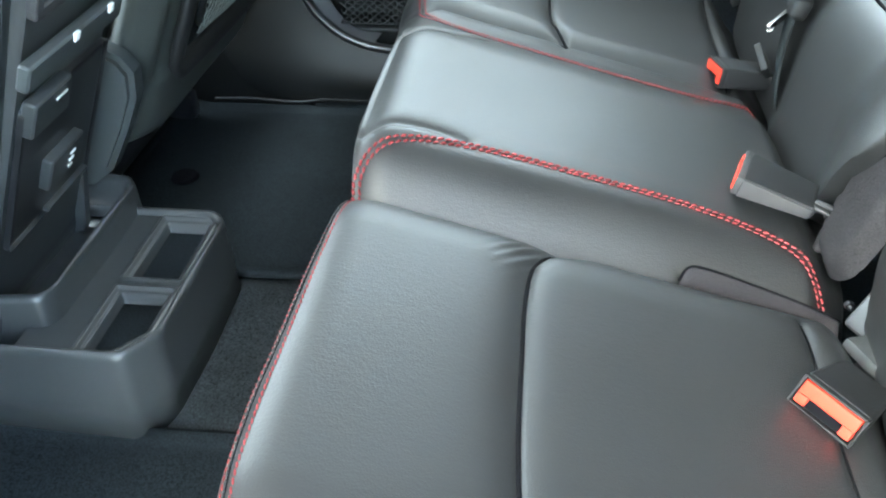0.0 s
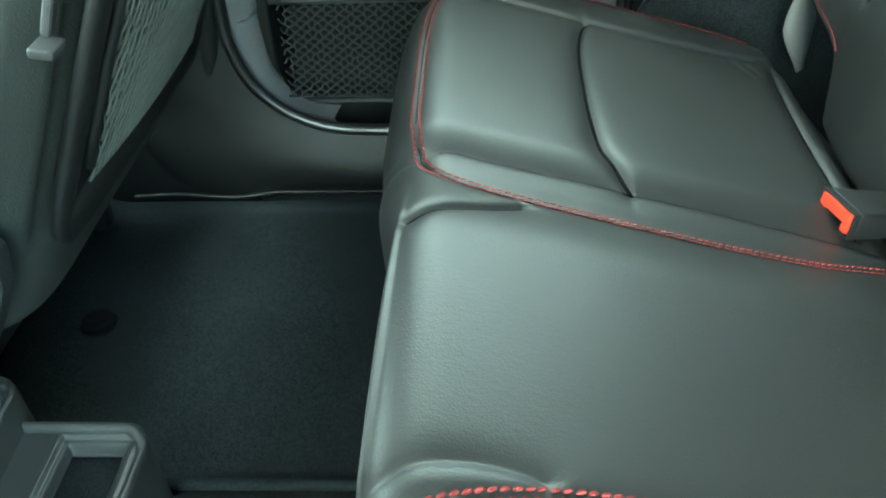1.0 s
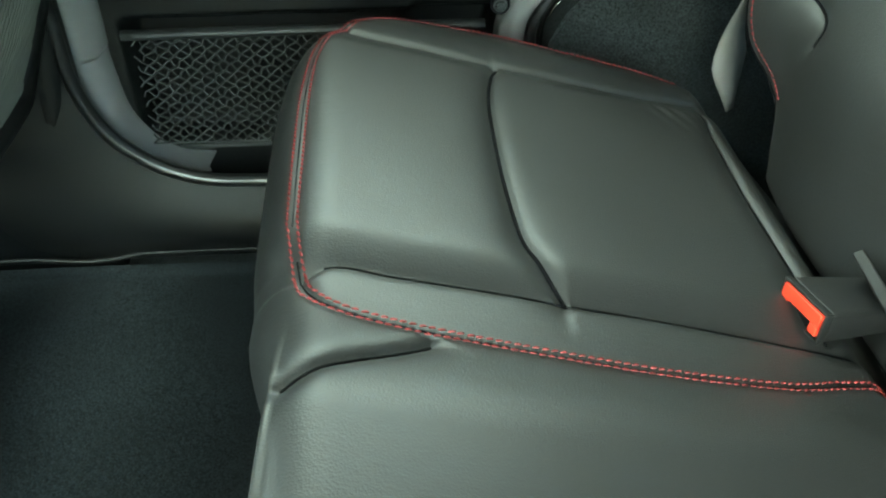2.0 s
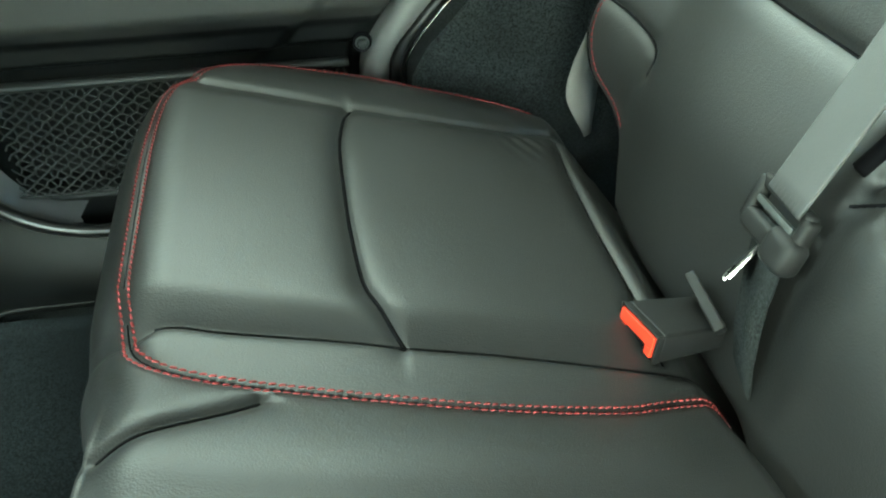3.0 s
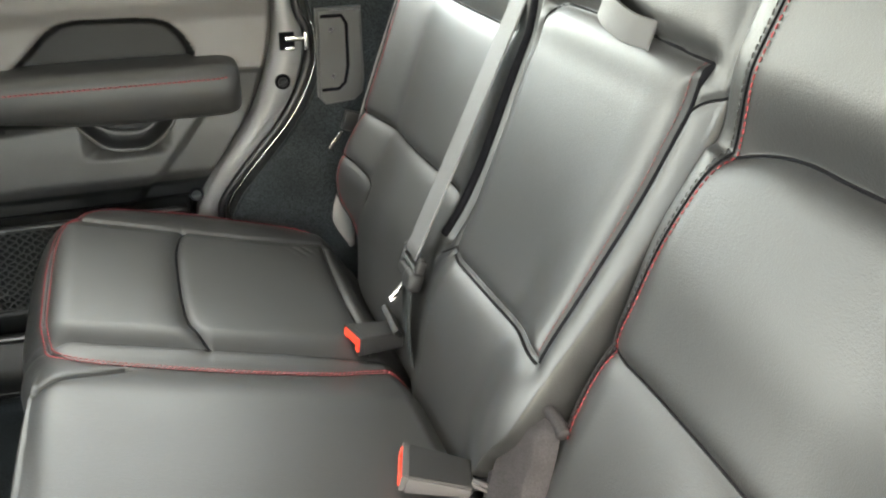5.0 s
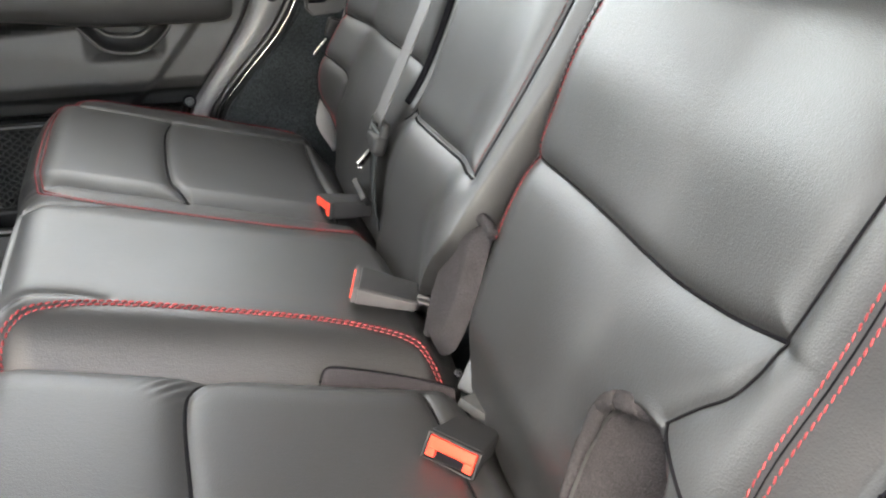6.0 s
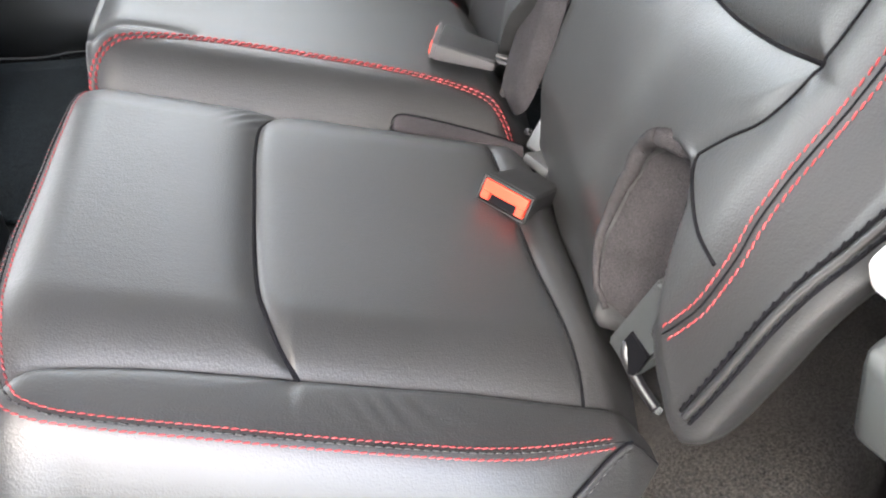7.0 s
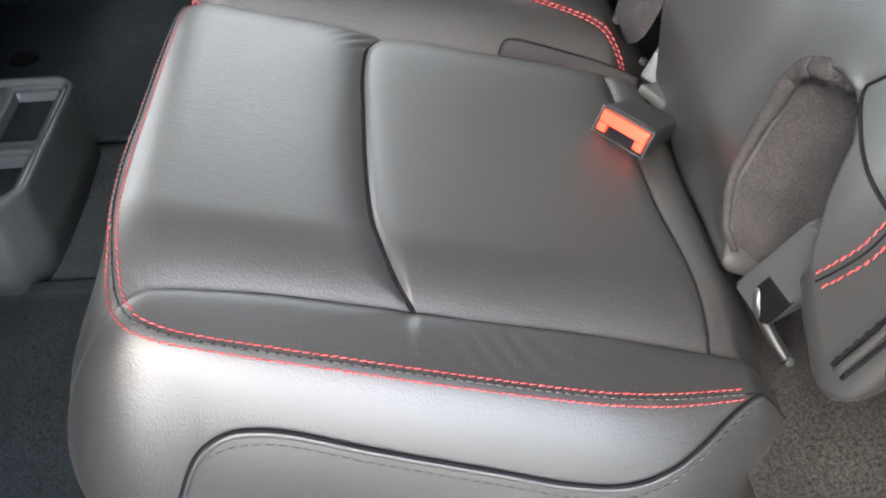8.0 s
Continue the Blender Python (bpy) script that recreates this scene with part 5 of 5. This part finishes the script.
# hinge of the near backrest
HP = [Vector(v) for v in ((0.281, 0.301, 0.296), (0.281, 0.239, 0.407), (0.281, 0.223, 0.414), (0.281, 0.206, 0.383), (0.281, 0.233, 0.340), (0.281, 0.249, 0.308))]
bm = bmesh.new()
f = bm.faces.new([bm.verts.new(v) for v in HP])
r = bmesh.ops.extrude_face_region(bm, geom=[f])
for v in r["geom"]:
    if isinstance(v, bmesh.types.BMVert):
        v.co += Vector((0.05, 0.03, -0.01))
bmesh.ops.bevel(bm, geom=list(bm.edges), offset=0.003, segments=2, affect="EDGES")
hinge = part("hinge_bracket", bm, GREY_PLASTIC, near_cushion, "grey plastic hinge bracket", True)
bm = bmesh.new()
f = bm.faces.new([bm.verts.new(v) for v in ((0.2785, 0.268, 0.325), (0.2785, 0.257, 0.346), (0.2785, 0.226, 0.353), (0.2785, 0.240, 0.322), (0.2785, 0.252, 0.312))])
r = bmesh.ops.extrude_face_region(bm, geom=[f])
for v in r["geom"]:
    if isinstance(v, bmesh.types.BMVert):
        v.co += Vector((0.01, 0.006, 0.0))
part("slot", bm, SEAM, hinge, "black slot")
sweep(spline([(0.281, 0.264, 0.330), (0.279, 0.258, 0.322), (0.287, 0.248, 0.305), (0.297, 0.238, 0.290)], 30), 0.0042, GLOSS, "release_bar", hinge, "glossy black lever", n=12)
bm = bmesh.new()
cyl(bm, 0.004, 0.006, pose(0.298, 0.2365, 0.289, 60, 0, 0), 14, 0.003)
part("bar_tip", bm, CHROME, hinge, "bright lever tip", True)
seat_bracket = thing("floor_bracket", "grey plastic bracket between the two cushions", "bracket", at=(0.33, 0.58, 0.3))
bm = bmesh.new()
box(bm, (0.05, 0.045, 0.075), pose(0.328, 0.585, 0.315, 0, 25, 30), 0.006, 3, (0.6, 0.8))
part("bracket_body", bm, PLASTIC, seat_bracket, "", True)
bm = bmesh.new()
box(bm, (0.07, 0.06, 0.010), pose(0.318, 0.545, 0.286, 10, 18, 35), 0.003)
part("foot", bm, PLASTIC, seat_bracket, "", True)
bolt((0.292, 0.598, 0.300), 0.004, seat_bracket, DARK_STEEL)

# ---- near rear side trim ----
def carpet_top(x, y):
    return 0.262 + 0.30 * (x - 0.30) + 0.004 * math.sin(30 * x + 20 * y)


vs, fs = [], []
rows_, cols_ = 60, 46
for i in range(rows_):
    x = 0.262 + 0.50 * i / (rows_ - 1)
    ridge = 0.142 + 0.93 * max(0.0, x - 0.34) * 0.98 - 0.3 * max(0.0, 0.34 - x)
    ridge = min(ridge, 0.30)
    for k in range(cols_):
        u = k / (cols_ - 1)
        if u < 0.55:
            y = 0.45 + (ridge - 0.45) * u / 0.55
            z = carpet_top(x, y)
        else:
            v = (u - 0.55) / 0.45
            y = ridge - 0.05 * math.sin(min(1.0, v * 6) * math.pi / 2) - 0.04 * v
            z = carpet_top(x, ridge) - 0.006 * min(1.0, v * 6) ** 2 - 0.32 * max(0.0, v - 0.04)
        vs.append((x, y, z))
for i in range(rows_ - 1):
    for k in range(cols_ - 1):
        fs.append((i * cols_ + k, (i + 1) * cols_ + k, (i + 1) * cols_ + k + 1, i * cols_ + k + 1))
tagged(mesh_part("wheelhouse_carpet", vs, fs, TRIM_CARPET), "grey carpeted wheel housing beside the seat", "trim", kind="structure")
anchor = thing("belt_anchor", "white plastic belt guide on a grey bracket", "belt guide", at=(0.335, 0.112, 0.46))
bm = bmesh.new()
box(bm, (0.034, 0.034, 0.085), pose(0.352, 0.108, 0.432, 0, -22, 20), 0.012, 4, (0.75, 0.8))
part("bracket", bm, GREY_PLASTIC, anchor, "grey bracket", True)
bm = bmesh.new()
box(bm, (0.026, 0.020, 0.026), pose(0.331, 0.114, 0.511, 0, -30, 20), 0.009, 5)
part("guide", bm, WHITE_PLASTIC, anchor, "white plastic guide", True)

# ---- front seats and console ----
def seat_x(z):
    return -0.583 + 0.46 * min(z, 0.62) + 0.15 * max(0.0, z - 0.62)


def front_seat(mid, side, label, ahead=0.0):
    """A front seat seen from behind; side is +1 when its door lies at larger y."""
    ob = thing("front_seat", label, "car seat", "front seats", at=(-0.7, mid, 0.0))

    def Y(t):
        return mid + side * t          # t runs from the console side (-0.27) to the door side
    n, m = 70, 80
    vs, fs = [], []
    for i in range(n):
        t = -0.262 + 0.53 * i / (n - 1)
        for j in range(m):
            top = 0.86 - 0.10 * max(0.0, abs(t) / 0.266 - 0.55) ** 2 / 0.2
            z = 0.178 + 0.012 * i / (n - 1) + (top - 0.178) * j / (m - 1)
            e = abs(t / 0.266)
            x = seat_x(z) - 0.075 * e ** 9 - 0.05 * max(0.0, 1 - (z - 0.178) / 0.02) ** 2
            x -= 0.010 * float(step(z, 0.275, 0.292)) * float(step(-abs(t), -0.235, -0.22))
            vs.append((x, Y(t), z))
    for i in range(n - 1):
        for j in range(m - 1):
            fs.append((i * m + j, (i + 1) * m + j, (i + 1) * m + j + 1, i * m + j + 1))
    sh = mesh_part("seat_back", vs, fs, SEAT_REAR, ob, "grey black vinyl seat back")
    mod = sh.modifiers.new("thickness", "SOLIDIFY")
    mod.thickness, mod.offset = 0.09, 1 if side < 0 else -1
    # black pocket frame
    rim = [(-0.222, 0.62), (-0.228, 0.40), (-0.225, 0.315), (-0.19, 0.290), (0.0, 0.276), (0.20, 0.268), (0.232, 0.285), (0.232, 0.34), (0.20, 0.62)]
    path = spline([(seat_x(z) + 0.003, Y(t), z) for t, z in rim], 90)
    sweep(path, 0.016, BUCKLE_BLACK, "pocket_frame", ob, "black plastic pocket frame", n=10, flat=0.55, up=(1, 0, 0.3))
    inner = [(-0.19, 0.60), (-0.198, 0.42), (-0.196, 0.365), (-0.16, 0.338), (0.0, 0.325), (0.11, 0.318), (0.135, 0.335), (0.132, 0.40), (0.12, 0.60)]
    sweep(spline([(seat_x(z) + 0.010, Y(t), z) for t, z in inner], 90), 0.006, BUCKLE_BLACK, "pocket_edge", ob, "black pocket edge", n=8, up=(1, 0, 0.3))
    vs, fs = [], []
    for i in range(12):
        for j in range(12):
            t, z = -0.21 + 0.42 * i / 11, 0.29 + 0.35 * j / 11
            vs.append((seat_x(z) - 0.004, Y(t), z))
    for i in range(11):
        for j in range(11):
            fs.append((i * 12 + j, (i + 1) * 12 + j, (i + 1) * 12 + j + 1, i * 12 + j + 1))
    mesh_part("pocket_back", vs, fs, CARPET, ob, "black pocket lining")
    net("net_pocket", ob, (seat_x(0.34) + 0.012, Y(-0.195), 0.335), (0, side * 0.335, -0.012), (0.46 * 0.25, 0, 0.25), 27, 10, 0.0014, NET_LIGHT, "grey green elastic net pocket", 0.012, (0.9, 0, -0.4))
    bm = bmesh.new()
    COVER = [(-0.60, 0.345), (-0.545, 0.362), (-0.505, 0.355), (-0.478, 0.340), (-0.465, 0.320), (-0.470, 0.285), (-0.492, 0.240), (-0.527, 0.180), (-0.56, 0.155), (-0.62, 0.16)]
    f = bm.faces.new([bm.verts.new((x, Y(-0.297), z)) for x, z in COVER])
    r = bmesh.ops.extrude_face_region(bm, geom=[f])
    for v in r["geom"]:
        if isinstance(v, bmesh.types.BMVert):
            v.co.y = Y(-0.258)
    bmesh.ops.bevel(bm, geom=[e for e in bm.edges if abs(e.verts[0].co.y - e.verts[1].co.y) < 1e-6], offset=0.008, segments=4, affect="EDGES")
    part("recliner_cover", bm, GREY_PLASTIC, ob, "black plastic recliner cover", True)
    bm = bmesh.new()
    box(bm, (0.50, 0.42, 0.14), Matrix.Translation((-0.86, mid, 0.13)), 0.03, 4)
    part("seat_cushion", bm, VINYL, ob, "black seat cushion", True)
    for t in (-0.18, 0.18):
        bm = bmesh.new()
        box(bm, (0.46, 0.03, 0.05), Matrix.Translation((-0.84, Y(t), 0.04)), 0.006)
        part("seat_rail", bm, DARK_STEEL, ob, "dark steel rail", True)
    ob.location.x -= ahead
    return ob


front_seat(1.24, 1, "black front seat back with grey net pocket")
front_seat(0.36, -1, "black front seat back with grey net pocket", 0.22)
hook = thing("bag_hook", "pale grey plastic hook on the front seat back", "hook", at=(-0.36, 0.95, 0.5))
bm = bmesh.new()
box(bm, (0.008, 0.010, 0.070), pose(-0.352, 0.965, 0.541, 0, 22, 0), 0.003, 3)
box(bm, (0.018, 0.026, 0.008), pose(-0.363, 0.955, 0.503, 0, 10, 0), 0.003, 3)
part("hook_body", bm, BUCKLE_GREY, hook, "", True)
rail_bolt = bolt((-0.619, 1.431, 0.012), 0.006, None, CHROME, "z", "rail_bolt")
tagged(rail_bolt, "small bright bolt on the seat rail", "bolt")

console = thing("centre_console", "black plastic centre console with switches and vent", "centre console", at=(-0.8, 0.8, 0.0))


def con_x(z):
    return -0.633 + 0.43 * z           # leaning rear face of the console


bm = bmesh.new()
SIDE = [(-0.60, 0.0), (-0.580, 0.12), (con_x(0.20), 0.20), (con_x(0.545), 0.545), (con_x(0.57) - 0.03, 0.565), (-1.0, 0.50), (-1.0, 0.0)]
a_ = [bm.verts.new((x, 0.690 + 0.010 * (z > 0.3), z)) for x, z in SIDE]
b_ = [bm.verts.new((x, 0.925 - 0.010 * (z > 0.3), z)) for x, z in SIDE]
bm.faces.new(a_)
bm.faces.new(b_[::-1])
for k in range(len(SIDE)):
    bm.faces.new((a_[k], a_[(k + 1) % len(SIDE)], b_[(k + 1) % len(SIDE)], b_[k]))
bmesh.ops.bevel(bm, geom=list(bm.edges), offset=0.016, segments=4, affect="EDGES")
part("body", bm, PLASTIC, console, "black moulded body", True)


def con_pose(y, z, out=0.0):
    return pose(con_x(z) + out, y, z, 0, math.degrees(math.atan(0.43)), 0)


# vent frame, trim bar and its bolts
bm = bmesh.new()
for y, z, sy, sz in ((0.810, 0.484, 0.190, 0.014), (0.810, 0.548, 0.190, 0.012), (0.900, 0.516, 0.014, 0.066), (0.720, 0.516, 0.014, 0.066)):
    box(bm, (0.012, sy, sz), con_pose(y, z, 0.004), 0.004, 3)
vent = part("vent_frame", bm, BUCKLE_GREY, console, "pale grey vent frame", True)
for k in range(4):
    bm = bmesh.new()
    box(bm, (0.012, 0.166, 0.004), con_pose(0.81, 0.498 + 0.012 * k, 0.004), 0.001)
    part("louvre", bm, PLASTIC, vent, "", True)
bm = bmesh.new()
box(bm, (0.014, 0.205, 0.030), con_pose(0.797, 0.429, 0.012), 0.006, 3)
bar = part("trim_bar", bm, GREY_PLASTIC, console, "grey trim bar", True)
for y in (0.785, 0.863):
    bm = bmesh.new()
    box(bm, (0.004, 0.010, 0.010), con_pose(y, 0.436, 0.020), 0.0012)
    part("bar_mark", bm, WHITE_MARK, bar, "small bright square")
bm = bmesh.new()
box(bm, (0.010, 0.190, 0.190), con_pose(0.812, 0.300, 0.0), 0.012, 4)
part("switch_panel", bm, GLOSS, console, "glossy black switch panel", True)
tray = thing("console_tray", "black plastic rear console tray with two bins", "storage tray", at=(-0.48, 0.8, 0.0))


def rounded(pts, r, n=6):
    """Outline with rounded corners."""
    out = []
    P = [Vector(p) for p in pts]
    for i, p in enumerate(P):
        a, b = P[i - 1], P[(i + 1) % len(P)]
        u, v = (a - p).normalized(), (b - p).normalized()
        rr = min(r, (a - p).length * 0.45, (b - p).length * 0.45)
        s, e = p + u * rr, p + v * rr
        for k in range(n + 1):
            t = k / n
            out.append((1 - t) ** 2 * s + 2 * t * (1 - t) * p + t * t * e)
    return out


def loft(rings, mat, name, parent, label="", cap0=True, cap1=True):
    n, vs, fs = len(rings[0]), [], []
    for r in rings:
        vs.extend([tuple(v) for v in r])
    for i in range(len(rings) - 1):
        for k in range(n):
            fs.append((i * n + k, i * n + (k + 1) % n, (i + 1) * n + (k + 1) % n, (i + 1) * n + k))
    if cap0:
        fs.append(tuple(range(n - 1, -1, -1)))
    if cap1:
        fs.append(tuple((len(rings) - 1) * n + k for k in range(n)))
    return mesh_part(name, vs, fs, mat, parent, label)


def ring_at(pts, z, grow=0.0, r=0.03):
    c = sum((Vector(p) for p in pts), Vector((0, 0))) / len(pts)
    out = []
    for p in rounded(pts, r):
        d = (p - c)
        out.append((p.x + grow * d.x / d.length, p.y + grow * d.y / d.length, z))
    return out


T_OUT = [(-0.60, 0.657), (-0.404, 0.655), (-0.374, 0.696), (-0.373, 0.80), (-0.374, 0.925), (-0.392, 0.947), (-0.60, 0.947)]
loft([ring_at(T_OUT, 0.0, 0.006, 0.012), ring_at(T_OUT, 0.05, 0.003, 0.012), ring_at(T_OUT, 0.118, 0.0, 0.012), ring_at(T_OUT, 0.124, -0.001, 0.012), ring_at(T_OUT, 0.1275, -0.004, 0.012),
      ring_at(T_OUT, 0.128, -0.007, 0.012), ring_at(T_OUT, 0.1265, -0.010, 0.012), ring_at(T_OUT, 0.121, -0.012, 0.012), ring_at(T_OUT, 0.112, -0.0125, 0.012)],
     PLASTIC, "tray_body", tray, "black plastic tray body", True, False)
BIN_NEAR = [(-0.463, 0.672), (-0.422, 0.672), (-0.392, 0.708), (-0.391, 0.784), (-0.463, 0.784)]
BIN_FAR = [(-0.463, 0.803), (-0.391, 0.803), (-0.392, 0.934), (-0.463, 0.934)]


# deck with a ledge round each bin, and the bins let into it
nx, ny = 112, 190
GX, GY = np.meshgrid(np.linspace(-0.535, -0.379, nx), np.linspace(0.660, 0.942, ny), indexing="ij")
GP = np.stack([GX.ravel(), GY.ravel()], 1)
depth = np.maximum(inside_by(GP, BIN_NEAR), inside_by(GP, BIN_FAR))
deck = 0.1185 - 0.0035 * step(depth, 0.0, 0.002) + 0.0022 * np.exp(-((depth + 0.002) / 0.002) ** 2) - 0.015 * step(depth, 0.006, 0.0095)
keep = inside_by(GP, T_OUT) > 0.008
fs = [(i * ny + j, (i + 1) * ny + j, (i + 1) * ny + j + 1, i * ny + j + 1) for i in range(nx - 1) for j in range(ny - 1)
      if keep[i * ny + j] and keep[(i + 1) * ny + j] and keep[(i + 1) * ny + j + 1] and keep[i * ny + j + 1]]
mesh_part("deck", np.column_stack([GP, deck]), fs, PLASTIC, tray, "black plastic deck with two bins")
for poly in (BIN_NEAR, BIN_FAR):
    loft([ring_at(poly, 0.0995, -0.011, 0.006), ring_at(poly, 0.1018, -0.0125, 0.006)], MAT_CARPET, "bin_liner", tray, "black felt bin liner", False, True)
# raised rim of the pocket between the tray and the console
R_OUT = [(-0.64, 0.690), (-0.512, 0.706), (-0.503, 0.725), (-0.501, 0.85), (-0.503, 0.955), (-0.518, 0.975), (-0.64, 0.985)]
loft([ring_at(R_OUT, 0.09, 0.003, 0.012), ring_at(R_OUT, 0.150, 0.0, 0.012), ring_at(R_OUT, 0.1575, -0.002, 0.012), ring_at(R_OUT, 0.160, -0.006, 0.012), ring_at(R_OUT, 0.1595, -0.010, 0.012), ring_at(R_OUT, 0.153, -0.014, 0.012), ring_at(R_OUT, 0.105, -0.018, 0.012)],
     PLASTIC, "pocket", tray, "raised pocket rim", False, True)


def switch(y, z, label, marks):
    bm = bmesh.new()
    m = con_pose(y, z, 0.010)
    box(bm, (0.016, 0.078, 0.042), m, 0.005, 3)
    ob = part("switch", bm, PLASTIC, console, label, True)
    bm = bmesh.new()
    for k in range(marks):
        box(bm, (0.002, 0.012 - 0.0015 * k, 0.0035), m @ Matrix.Translation((0.0082, 0.010 - 0.001 * k + (0.012 if marks == 2 and k else 0), 0.008 - 0.009 * k * (marks > 2))), 0.0006)
    part("mark", bm, WHITE_MARK, ob, "white printed bars")
    return ob


switch(0.757, 0.374, "black socket cover with white marks", 2)
switch(0.814, 0.277, "black heated seat switch with white marks", 3)
bm = bmesh.new()
box(bm, (0.010, 0.10, 0.006), con_pose(0.845, 0.219, 0.008), 0.002)
part("lip", bm, PLASTIC, console, "moulded lip", True)
